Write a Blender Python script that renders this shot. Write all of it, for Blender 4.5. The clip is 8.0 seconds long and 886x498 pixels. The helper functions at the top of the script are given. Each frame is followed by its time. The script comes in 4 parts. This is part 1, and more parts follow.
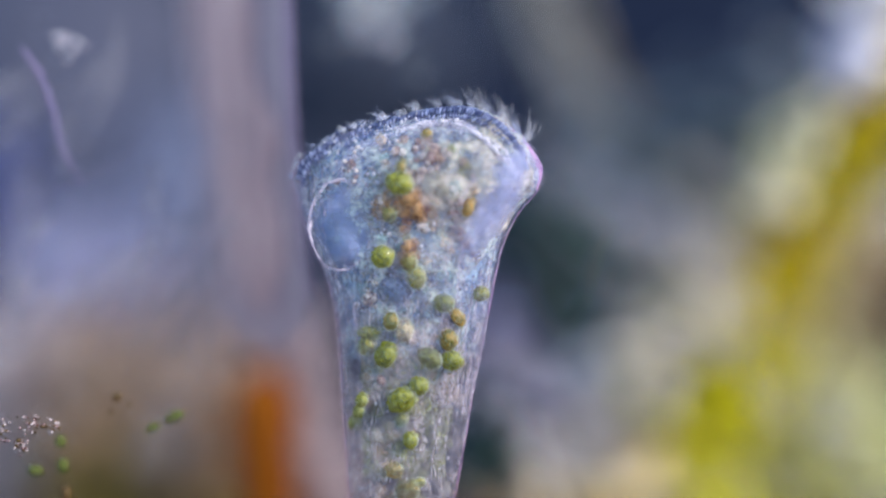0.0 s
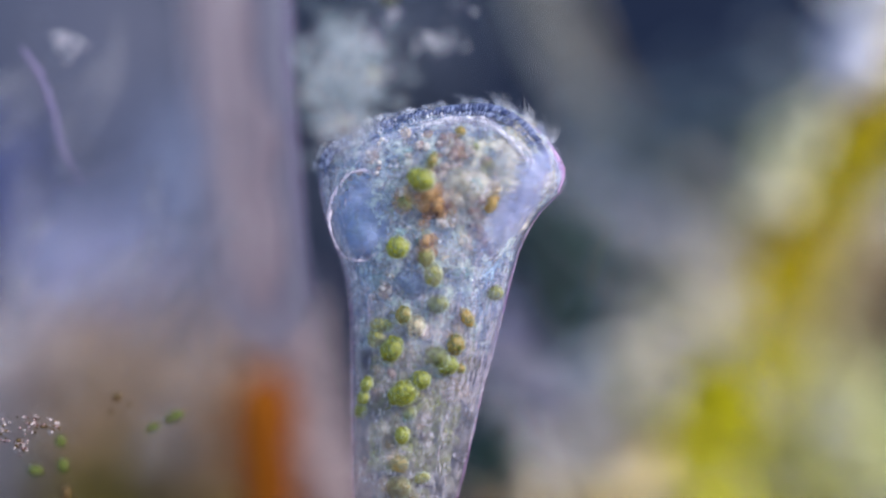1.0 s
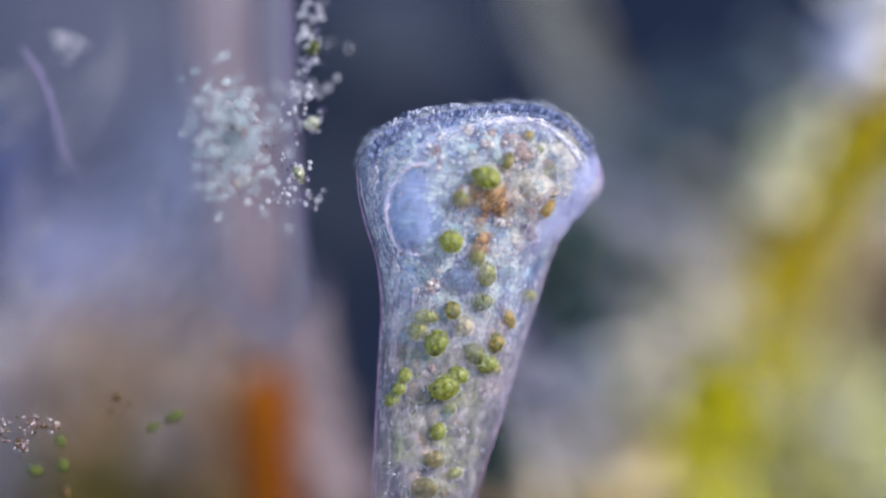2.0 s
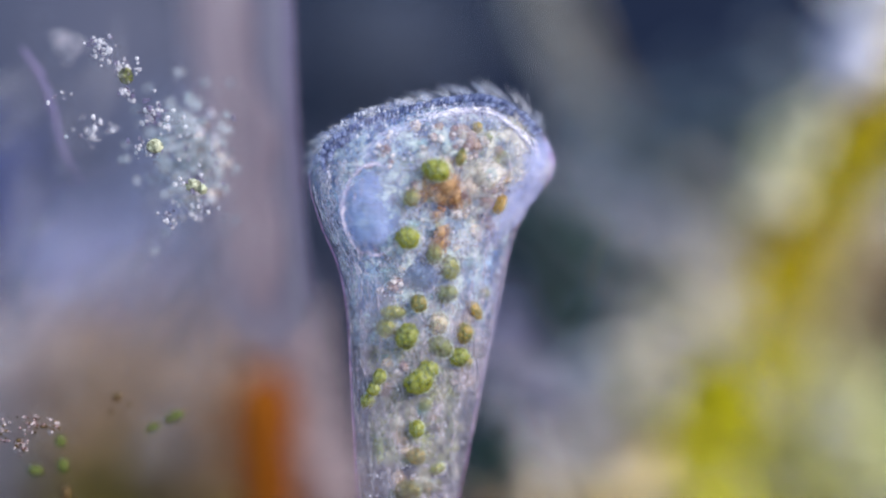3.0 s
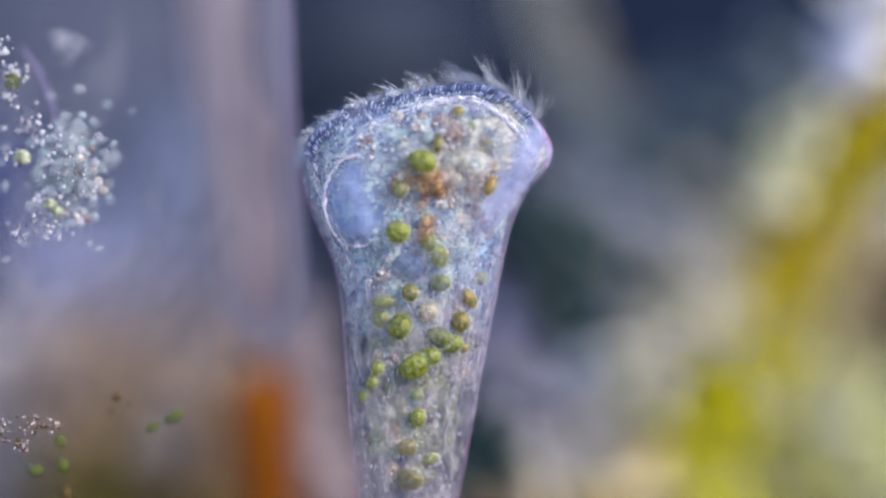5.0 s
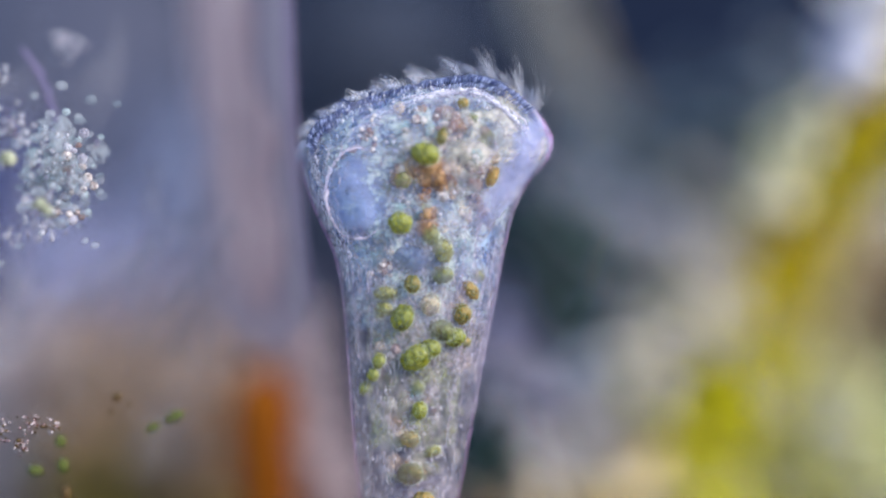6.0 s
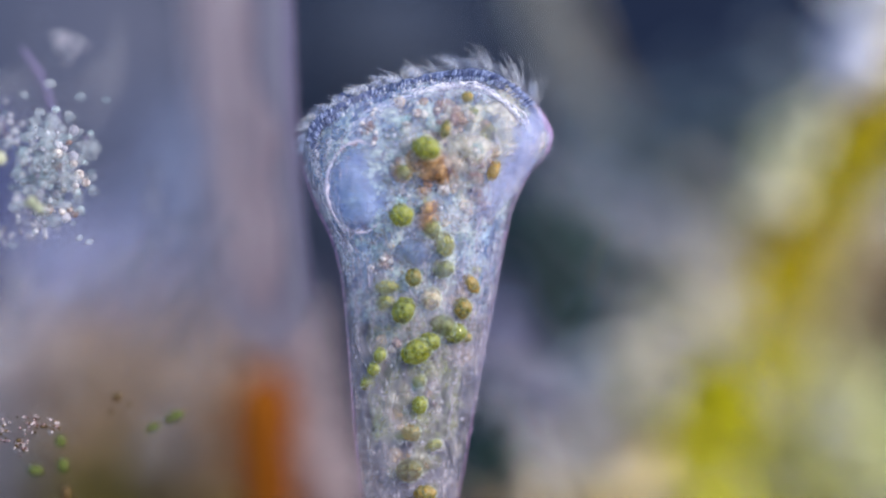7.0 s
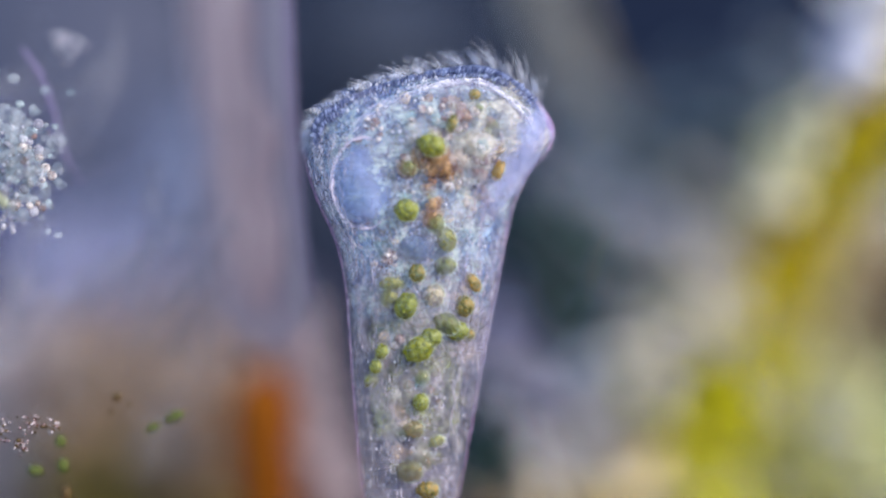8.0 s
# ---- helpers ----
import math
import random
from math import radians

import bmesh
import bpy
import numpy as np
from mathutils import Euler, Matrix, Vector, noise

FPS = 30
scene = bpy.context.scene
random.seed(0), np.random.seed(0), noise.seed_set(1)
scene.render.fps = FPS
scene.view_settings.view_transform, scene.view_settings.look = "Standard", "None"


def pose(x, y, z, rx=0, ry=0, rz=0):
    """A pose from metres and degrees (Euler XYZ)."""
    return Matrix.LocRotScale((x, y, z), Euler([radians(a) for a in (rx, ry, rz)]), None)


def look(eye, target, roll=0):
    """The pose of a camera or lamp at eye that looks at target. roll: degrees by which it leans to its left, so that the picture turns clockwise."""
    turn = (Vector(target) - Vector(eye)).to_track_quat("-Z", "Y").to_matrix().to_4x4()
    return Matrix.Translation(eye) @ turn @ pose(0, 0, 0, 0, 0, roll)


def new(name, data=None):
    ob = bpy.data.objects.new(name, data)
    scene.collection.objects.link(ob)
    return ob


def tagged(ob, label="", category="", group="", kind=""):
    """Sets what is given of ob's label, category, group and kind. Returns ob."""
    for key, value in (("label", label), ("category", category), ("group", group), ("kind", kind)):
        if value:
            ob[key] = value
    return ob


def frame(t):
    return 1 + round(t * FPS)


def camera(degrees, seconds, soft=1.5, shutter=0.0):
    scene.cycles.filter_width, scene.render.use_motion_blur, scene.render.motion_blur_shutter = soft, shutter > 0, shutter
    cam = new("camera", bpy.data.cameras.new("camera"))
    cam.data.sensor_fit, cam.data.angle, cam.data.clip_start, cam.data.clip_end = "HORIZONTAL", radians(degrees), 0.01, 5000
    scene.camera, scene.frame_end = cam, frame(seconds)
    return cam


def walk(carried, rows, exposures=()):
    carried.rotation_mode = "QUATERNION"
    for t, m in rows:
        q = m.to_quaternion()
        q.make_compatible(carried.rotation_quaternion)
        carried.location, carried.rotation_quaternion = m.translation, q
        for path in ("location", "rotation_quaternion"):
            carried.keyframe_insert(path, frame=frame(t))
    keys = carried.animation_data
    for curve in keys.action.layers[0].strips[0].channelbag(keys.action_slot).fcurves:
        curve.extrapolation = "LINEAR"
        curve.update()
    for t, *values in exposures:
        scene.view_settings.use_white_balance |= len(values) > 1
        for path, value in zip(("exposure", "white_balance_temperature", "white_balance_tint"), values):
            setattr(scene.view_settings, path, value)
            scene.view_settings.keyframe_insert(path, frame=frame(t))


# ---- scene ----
# A drop of pond water under a microscope, built 1000 times enlarged: 1 m here is 1 mm on the slide.
D = 4.446            # distance from the lens to the plane in focus
cam = camera(20.0, 8.0, soft=2.2)
cam.data.dof.use_dof = True
cam.data.dof.focus_distance = D - 0.06
cam.data.dof.aperture_fstop = 0.20
EYE = look((0, -D, 0), (0, 0, 0))
walk(cam, [(0.0, EYE), (8.0, EYE)])

# ---- light ----
world = bpy.data.worlds.new("world")
scene.world = world
world.use_nodes = True
back = world.node_tree.nodes["Background"]
back.inputs["Color"].default_value = (0.62, 0.83, 1.0, 1)
back.inputs["Strength"].default_value = 0.9
key = new("sun", bpy.data.lights.new("sun", "SUN"))
key.data.energy = 3.7
key.data.angle = radians(2)
key.data.color = (1.0, 0.95, 0.9)
key.matrix_world = look((2.4, -1.8, 1.5), (0, 0, 0))
scene.cycles.transparent_max_bounces = 40


# ---- places ----
def at(px, py, y=0.0):
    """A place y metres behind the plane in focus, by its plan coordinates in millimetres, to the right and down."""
    k = (D + y) / D / 1000
    return Vector(((px - 784) * k, y, (441 - py) * k))


FOOT = (720, 900)


def inside(px, py, y=0.0):
    """A place in the ciliate's own space, in the same plan coordinates, with its origin at FOOT."""
    return Vector(((px - FOOT[0]) / 1000, y, (FOOT[1] - py) / 1000))


# ---- materials ----
def mat(name, c1, c2, size=0.05, rough=0.5, alpha=1.0, ragged=0.0, bump=0.3, fine=0.012, island=0.0, spec=0.3, gloss=0.0, stretch=(1, 1, 1), own=0.0, span=0.18):
    m = bpy.data.materials.new(name)
    m.use_nodes = True
    n, l = m.node_tree.nodes, m.node_tree.links
    p = n["Principled BSDF"]
    co = n.new("ShaderNodeTexCoord")
    mp = n.new("ShaderNodeMapping")
    mp.inputs["Scale"].default_value = stretch
    l.new(co.outputs["Object"], mp.inputs["Vector"])
    big = n.new("ShaderNodeTexNoise")
    big.inputs["Scale"].default_value = 1 / size
    big.inputs["Detail"].default_value = 3
    small = n.new("ShaderNodeTexNoise")
    small.inputs["Scale"].default_value = 1 / fine
    small.inputs["Detail"].default_value = 4
    l.new(mp.outputs["Vector"], big.inputs["Vector"])
    l.new(mp.outputs["Vector"], small.inputs["Vector"])
    mixf = n.new("ShaderNodeMath")
    mixf.operation = "MULTIPLY_ADD"
    mixf.inputs[1].default_value = 0.4
    l.new(small.outputs["Fac"], mixf.inputs[0])
    half = n.new("ShaderNodeMath")
    half.operation = "MULTIPLY"
    half.inputs[1].default_value = 0.6
    l.new(big.outputs["Fac"], half.inputs[0])
    l.new(half.outputs[0], mixf.inputs[2])
    last = mixf.outputs[0]
    for amount, node, out in ((island, "ShaderNodeNewGeometry", "Random Per Island"), (own, "ShaderNodeObjectInfo", "Random")):
        if amount:
            g = n.new(node)
            a = n.new("ShaderNodeMath")
            a.operation = "MULTIPLY_ADD"
            a.inputs[1].default_value = amount
            shift = n.new("ShaderNodeMath")
            shift.operation = "SUBTRACT"
            shift.inputs[1].default_value = 0.5
            l.new(g.outputs[out], shift.inputs[0])
            l.new(shift.outputs[0], a.inputs[0])
            l.new(last, a.inputs[2])
            last = a.outputs[0]
    ramp = n.new("ShaderNodeMapRange")
    ramp.inputs["From Min"].default_value = 0.5 - span
    ramp.inputs["From Max"].default_value = 0.5 + span
    l.new(last, ramp.inputs["Value"])
    mix = n.new("ShaderNodeMix")
    mix.data_type = "RGBA"
    mix.inputs["A"].default_value = (*c1, 1)
    mix.inputs["B"].default_value = (*c2, 1)
    l.new(ramp.outputs["Result"], mix.inputs["Factor"])
    l.new(mix.outputs["Result"], p.inputs["Base Color"])
    p.inputs["Roughness"].default_value = rough
    p.inputs["Specular IOR Level"].default_value = spec
    p.inputs["Coat Weight"].default_value = gloss
    p.inputs["Alpha"].default_value = alpha
    if ragged:
        r = n.new("ShaderNodeMapRange")
        r.inputs["From Min"].default_value = 0.36
        r.inputs["From Max"].default_value = 0.64
        r.inputs["To Min"].default_value = max(0.0, alpha - ragged)
        r.inputs["To Max"].default_value = min(1.0, alpha + ragged)
        l.new(mixf.outputs[0], r.inputs["Value"])
        l.new(r.outputs["Result"], p.inputs["Alpha"])
    if bump:
        b = n.new("ShaderNodeBump")
        b.inputs["Strength"].default_value = bump
        b.inputs["Distance"].default_value = fine * 1.3
        l.new(mixf.outputs[0], b.inputs["Height"])
        l.new(b.outputs["Normal"], p.inputs["Normal"])
    return m


M = {
    "backdrop": mat("dark_field", (0.007, 0.013, 0.038), (0.032, 0.041, 0.074), size=2.2, fine=0.4, rough=1, bump=0, spec=0),
    "bed": mat("brown_silt", (0.07, 0.03, 0.02), (0.18, 0.10, 0.07), size=0.2, fine=0.03, rough=0.9, bump=0.6),
    "pellicle": mat("pellicle", (0.42, 0.48, 0.88), (0.88, 0.70, 0.92), size=0.06, fine=0.006, rough=0.2, alpha=0.085, ragged=0.06, bump=0.6, spec=0.35),
    "cortex": mat("cortex", (0.12, 0.26, 0.80), (0.82, 0.94, 1.0), size=0.025, fine=0.007, rough=0.15, alpha=0.31, ragged=0.22, bump=1.0, span=0.10, spec=0.7),
    "cytoplasm": mat("cytoplasm", (0.06, 0.13, 0.40), (0.62, 0.82, 1.0), size=0.045, fine=0.012, rough=0.25, alpha=0.6, ragged=0.33, bump=0.8, span=0.10, spec=0.6),
    "stalk": mat("stalk_plasm", (0.15, 0.125, 0.145), (0.54, 0.46, 0.50), size=0.022, fine=0.006, rough=0.3, alpha=0.24, ragged=0.23, bump=1.0, span=0.09, spec=0.5, stretch=(1, 1, 0.5)),
    "endoplasm": mat("endoplasm", (0.30, 0.25, 0.14), (1.0, 0.88, 0.76), size=0.05, fine=0.020, rough=0.25, alpha=0.33, ragged=0.30, bump=0.9, span=0.11, spec=0.5),
    "band": mat("band", (0.07, 0.085, 0.22), (0.22, 0.27, 0.52), size=0.012, fine=0.004, rough=0.4, alpha=0.72, ragged=0.25, bump=1.0, span=0.1),
    "halo": mat("halo_wall", (0.6, 0.64, 0.4), (0.95, 1.0, 0.8), size=0.02, fine=0.004, rough=0.12, alpha=0.08, ragged=0.07, bump=0.5, spec=1.0),
    "moss": mat("moss_green", (0.07, 0.09, 0.02), (0.19, 0.22, 0.06), size=0.012, fine=0.004, rough=0.6, alpha=0.65, ragged=0.2, bump=0.6, spec=0.1),
    "faint": mat("faint_grain", (0.5, 0.42, 0.55), (0.9, 0.85, 0.95), size=0.02, fine=0.004, rough=0.4, alpha=0.45, ragged=0.3, bump=0.4),
    "pit": mat("dark_pit", (0.09, 0.13, 0.28), (0.2, 0.26, 0.45), size=0.03, fine=0.01, rough=0.5, alpha=0.45, ragged=0.2, bump=0.3, spec=0.1),
    "vesicle": mat("vesicle", (0.36, 0.33, 0.24), (0.78, 0.70, 0.66), size=0.012, fine=0.004, rough=0.2, alpha=0.22, ragged=0.15, bump=0.4, own=0.8, spec=0.6),
    "foodhaze": mat("food_haze", (0.30, 0.12, 0.03), (0.70, 0.42, 0.22), size=0.02, fine=0.005, rough=0.4, alpha=0.35, ragged=0.25, bump=0.8, span=0.12),
    "greenhaze": mat("green_haze", (0.13, 0.16, 0.03), (0.55, 0.58, 0.26), size=0.04, fine=0.010, rough=0.3, alpha=0.30, ragged=0.28, bump=0.6, span=0.1, spec=0.4),
    "flare": mat("clear_flare", (0.46, 0.49, 0.92), (0.74, 0.72, 1.0), size=0.05, fine=0.012, rough=0.4, alpha=0.14, ragged=0.09, bump=0.2, spec=0.2),
    "vacuole": mat("vacuole", (0.26, 0.34, 0.66), (0.46, 0.54, 0.88), size=0.05, fine=0.02, rough=0.5, alpha=0.24, ragged=0.16, bump=0.1, spec=0.05),
    "membrane": mat("membrane", (0.70, 0.66, 0.92), (1.0, 0.92, 1.0), size=0.015, fine=0.004, rough=0.25, alpha=0.55, ragged=0.45, bump=0.8),
    "wall": mat("vacuole_wall", (0.60, 0.52, 0.84), (1.0, 0.84, 0.98), size=0.02, fine=0.006, rough=0.25, alpha=0.30, ragged=0.30, bump=0.8),
    "rim": mat("rim_edge", (0.70, 0.34, 0.84), (1.0, 0.58, 0.96), size=0.03, fine=0.006, rough=0.35, alpha=0.42, ragged=0.2, bump=0.5),
    "stripe": mat("stripe", (0.30, 0.28, 0.48), (0.86, 0.74, 0.90), size=0.012, fine=0.005, rough=0.25, alpha=0.26, ragged=0.2, bump=0.4, own=0.3, spec=0.6),
    "membranelle": mat("membranelle", (0.07, 0.09, 0.24), (0.42, 0.46, 0.74), size=0.02, fine=0.004, rough=0.4, alpha=0.75, ragged=0.2, bump=0.4, own=0.7),
    "cilia": mat("cilia", (0.50, 0.53, 0.78), (0.90, 0.84, 0.93), size=0.02, fine=0.005, rough=0.4, alpha=0.13, ragged=0.11, bump=0, own=0.4),
    "green": mat("algal_green", (0.085, 0.110, 0.002), (0.38, 0.37, 0.015), size=0.014, fine=0.006, rough=0.45, alpha=0.72, ragged=0.22, bump=0.2, own=0.2, span=0.28, spec=0.25),
    "dull": mat("dull_green", (0.10, 0.115, 0.008), (0.38, 0.33, 0.06), size=0.012, fine=0.005, rough=0.5, alpha=0.45, ragged=0.28, bump=0.2, own=0.4, span=0.20, spec=0.15),
    "olive": mat("olive_orange", (0.12, 0.12, 0.006), (0.50, 0.25, 0.03), size=0.011, fine=0.004, rough=0.45, alpha=0.74, ragged=0.22, bump=0.2, own=0.3, span=0.14, spec=0.2),
    "relief_fibril": mat("relief_fibril", (0.16, 0.14, 0.26), (0.84, 0.78, 0.90), size=0.02, fine=0.004, rough=0.2, alpha=0.40, ragged=0.22, bump=0.3, island=0.9, spec=0.6),
    "peach": mat("peach_droplet", (0.50, 0.26, 0.14), (0.95, 0.74, 0.60), size=0.014, fine=0.005, rough=0.25, alpha=0.30, ragged=0.22, bump=0.4, own=0.5, span=0.14, spec=0.5),
    "olive_drop": mat("olive_droplet", (0.16, 0.16, 0.04), (0.56, 0.54, 0.26), size=0.014, fine=0.005, rough=0.25, alpha=0.32, ragged=0.24, bump=0.4, own=0.5, span=0.14, spec=0.5),
    "teal_drop": mat("teal_droplet", (0.08, 0.20, 0.26), (0.46, 0.68, 0.72), size=0.014, fine=0.005, rough=0.25, alpha=0.28, ragged=0.22, bump=0.4, own=0.5, span=0.14, spec=0.5),
    "pearl_drop": mat("pearl_droplet", (0.50, 0.44, 0.52), (1.0, 0.93, 0.96), size=0.010, fine=0.004, rough=0.2, alpha=0.34, ragged=0.26, bump=0.5, own=0.5, span=0.14, spec=0.7),
    "brown_cell": mat("brown_cell", (0.14, 0.10, 0.02), (0.40, 0.26, 0.08), size=0.014, fine=0.006, rough=0.5, alpha=0.42, ragged=0.3, bump=0.2, own=0.3, span=0.14, spec=0.1),
    # pale colour of the arcs painted as glints on the algal cells
    "glint": mat("painted_glint", (0.50, 0.52, 0.36), (0.95, 0.96, 0.82), size=0.012, fine=0.005, rough=0.15, alpha=0.20, ragged=0.20, bump=0.4, own=0.4, spec=0.9),
    "tan_cell": mat("tan_cell", (0.28, 0.20, 0.11), (0.76, 0.60, 0.44), size=0.012, fine=0.005, rough=0.3, alpha=0.40, ragged=0.28, bump=0.3, own=0.3, span=0.13, spec=0.4),
    "comb": mat("cilia_comb", (0.52, 0.54, 0.80), (0.94, 0.88, 0.96), size=0.02, fine=0.005, rough=0.4, alpha=0.27, ragged=0.2, bump=0, own=0.6),
    "food": mat("digested_food", (0.15, 0.045, 0.010), (0.58, 0.27, 0.11), size=0.014, fine=0.005, rough=0.5, alpha=0.52, ragged=0.3, bump=0.45, own=0.7, span=0.14, spec=0.2),
    "pale": mat("pale_granule", (0.34, 0.20, 0.19), (1.0, 0.88, 0.87), size=0.010, fine=0.003, rough=0.25, alpha=0.58, ragged=0.32, bump=0.8, own=0.5, span=0.12, spec=0.6),
    "grains": mat("fine_granules", (0.05, 0.08, 0.24), (0.80, 0.78, 0.92), size=0.02, fine=0.004, rough=0.2, alpha=0.62, ragged=0.2, bump=0.3, island=0.9, spec=0.6),
    "floc": mat("bright_debris", (0.20, 0.16, 0.30), (0.92, 0.86, 0.96), size=0.006, fine=0.003, rough=0.2, alpha=0.55, ragged=0.3, bump=0.8, island=0.8, own=0.4, gloss=0.4, span=0.14),
    "haze": mat("debris_slime", (0.32, 0.38, 0.46), (0.72, 0.72, 0.80), size=0.03, fine=0.008, rough=0.5, alpha=0.17, ragged=0.14, bump=0.4, island=0.5),
    "stem": mat("blade", (0.43, 0.36, 0.48), (0.66, 0.53, 0.63), size=0.10, fine=0.03, rough=0.8, alpha=0.62, ragged=0.2, bump=0.3, stretch=(1, 1, 0.12), spec=0.05, span=0.13),
    "strand": mat("pink_vein", (0.66, 0.46, 0.52), (0.92, 0.66, 0.72), size=0.1, fine=0.02, rough=0.8, alpha=0.6, ragged=0.25, bump=0.3, stretch=(1, 1, 0.25), spec=0.05),
    "ridge": mat("purple_margin", (0.36, 0.26, 0.44), (0.56, 0.42, 0.62), size=0.1, fine=0.02, rough=0.6, alpha=0.5, ragged=0.2, bump=0.3, stretch=(1, 1, 0.3)),
    "slime": mat("lavender_slime", (0.22, 0.25, 0.50), (0.46, 0.44, 0.66), size=0.3, fine=0.05, rough=0.8, alpha=0.68, ragged=0.3, bump=0.3, spec=0.05),
    "sheet": mat("grey_sheet", (0.056, 0.067, 0.130), (0.112, 0.115, 0.170), size=0.5, fine=0.1, rough=0.9, bump=0.3, spec=0.05),
    "cream_strand": mat("cream_strand", (0.50, 0.455, 0.39), (0.72, 0.66, 0.58), size=0.3, fine=0.05, rough=0.9, bump=0.3, spec=0.05),
    "umber": mat("umber_detritus", (0.12, 0.09, 0.045), (0.22, 0.17, 0.09), size=0.2, fine=0.04, rough=0.9, bump=0.3, spec=0.05),
    "sheath": mat("yellow_sheath", (0.28, 0.25, 0.035), (0.46, 0.425, 0.06), size=0.3, fine=0.05, rough=0.8, alpha=0.5, ragged=0.25, bump=0.3, spec=0.05),
    "veil": mat("mucus_veil", (0.20, 0.19, 0.26), (0.46, 0.42, 0.48), size=0.08, fine=0.02, rough=0.8, alpha=0.12, ragged=0.11, bump=0.3, spec=0.05, own=0.5),
    "bubble": mat("bubble_grain", (0.12, 0.17, 0.24), (0.74, 0.84, 0.90), size=0.008, fine=0.003, rough=0.08, alpha=0.27, ragged=0.18, bump=0.25, own=0.5, span=0.16, spec=1.0, gloss=1.0),
    "orange": mat("orange_rod", (0.17, 0.047, 0.005), (0.31, 0.092, 0.008), size=0.16, fine=0.04, rough=0.8, bump=0.3, spec=0.05),
    "greybrown": mat("grey_filament", (0.19, 0.185, 0.20), (0.36, 0.34, 0.345), size=0.2, fine=0.05, rough=0.8, alpha=0.85, ragged=0.1, bump=0.3, spec=0.05),
    "greyclump": mat("grey_detritus", (0.22, 0.23, 0.265), (0.42, 0.42, 0.445), size=0.35, fine=0.08, rough=0.9, bump=0.3, spec=0.05),
    "pinkgrain": mat("pink_grain", (0.26, 0.13, 0.15), (0.80, 0.64, 0.68), size=0.008, fine=0.003, rough=0.25, alpha=0.7, ragged=0.2, bump=0.6, island=0.6, spec=0.5),
    "nightblue": mat("slate_blue_haze", (0.042, 0.050, 0.086), (0.084, 0.096, 0.144), size=0.4, fine=0.08, rough=0.9, alpha=0.75, ragged=0.2, bump=0.3, spec=0.05),
    "purple": mat("purple_filament", (0.24, 0.16, 0.40), (0.44, 0.33, 0.58), size=0.05, fine=0.01, rough=0.4, alpha=0.24, ragged=0.16, bump=0.4),
    "cream": mat("cream_cell", (0.08, 0.075, 0.025), (0.80, 0.78, 0.56), size=0.010, fine=0.004, rough=0.2, alpha=0.9, bump=0.6, span=0.10, spec=0.9),
    "darkbrown": mat("dark_brown_grain", (0.06, 0.035, 0.012), (0.16, 0.09, 0.03), size=0.02, fine=0.005, rough=0.5, bump=0.6),
}

# flakes that make up the loose detritus and slime
for kind, tint in (
        ("slate_flake", (0.174, 0.215, 0.291)),
        ("grey_flake", (0.334, 0.355, 0.389)),
        ("bluegrey_flake", (0.564, 0.606, 0.883)),
        ("stone_flake", (0.508, 0.454, 0.405)),
        ("dusk_flake", (0.364, 0.421, 0.519)),
        ("pearl_flake", (0.750, 0.700, 0.714)),
        ("beige_flake", (0.900, 0.821, 0.576)),
        ("lilac_flake", (0.634, 0.634, 0.867)),
        ("mauve_flake", (0.880, 0.818, 0.854)),
        ("tan_flake", (0.873, 0.724, 0.412)),
        ("lime_flake", (0.655, 0.609, 0.026)),
        ("mustard_flake", (0.501, 0.407, 0.009)),
        ("bronze_flake", (0.486, 0.344, 0.011)),
        ("straw_flake", (0.620, 0.562, 0.061)),
        ("moss_flake", (0.660, 0.648, 0.052)),
        ("cream_flake", (0.868, 0.734, 0.525)),
        ("blush_flake", (0.900, 0.788, 0.711)),
        ("umber_flake", (0.243, 0.149, 0.062)),
        ("sage_flake", (0.752, 0.746, 0.429)),
        ("fern_flake", (0.565, 0.565, 0.134)),
        ("olive_flake", (0.283, 0.262, 0.062)),
        ("russet_flake", (0.181, 0.091, 0.072)),
        ("teal_flake", (0.030, 0.064, 0.062)),
        ("indigo_flake", (0.131, 0.154, 0.422)),
        ("violet_flake", (0.234, 0.258, 0.714)),
        ("lavender_flake", (0.515, 0.518, 0.790)),
        ("periwinkle_flake", (0.300, 0.329, 0.516)),
        ("steel_flake", (0.209, 0.242, 0.407)),
        ("rose_flake", (0.538, 0.421, 0.460)),
        ("pink_flake", (0.758, 0.643, 0.705)),
        ("salmon_flake", (0.532, 0.385, 0.327)),
        ("brown_flake", (0.384, 0.270, 0.196)),
        ("khaki_flake", (0.405, 0.308, 0.078)),
        ("taupe_flake", (0.362, 0.266, 0.222)),
        ("rust_flake", (0.530, 0.165, 0.035)),
        ("orchid_flake", (0.487, 0.450, 0.685)),
        ("heather_flake", (0.306, 0.285, 0.410))):
    M[kind] = mat(kind, tuple(0.72 * v for v in tint), tuple(1.28 * v for v in tint), size=0.06, fine=0.015, rough=0.9, bump=0.3, island=0.5, spec=0.05)


# ---- shapes ----
def spline(rows, n):
    """n + 1 points on a smooth line through the rows."""
    a = np.array(rows, float)
    a = np.vstack([2 * a[0] - a[1], a, 2 * a[-1] - a[-2]])
    out = []
    for u in np.linspace(0, len(rows) - 1, n + 1):
        i = min(int(u), len(rows) - 2)
        f = u - i
        p0, p1, p2, p3 = a[i:i + 4]
        out.append(0.5 * (2 * p1 + (p2 - p0) * f + (2 * p0 - 5 * p1 + 4 * p2 - p3) * f ** 2 + (3 * p1 - p0 - 3 * p2 + p3) * f ** 3))
    return np.array(out)


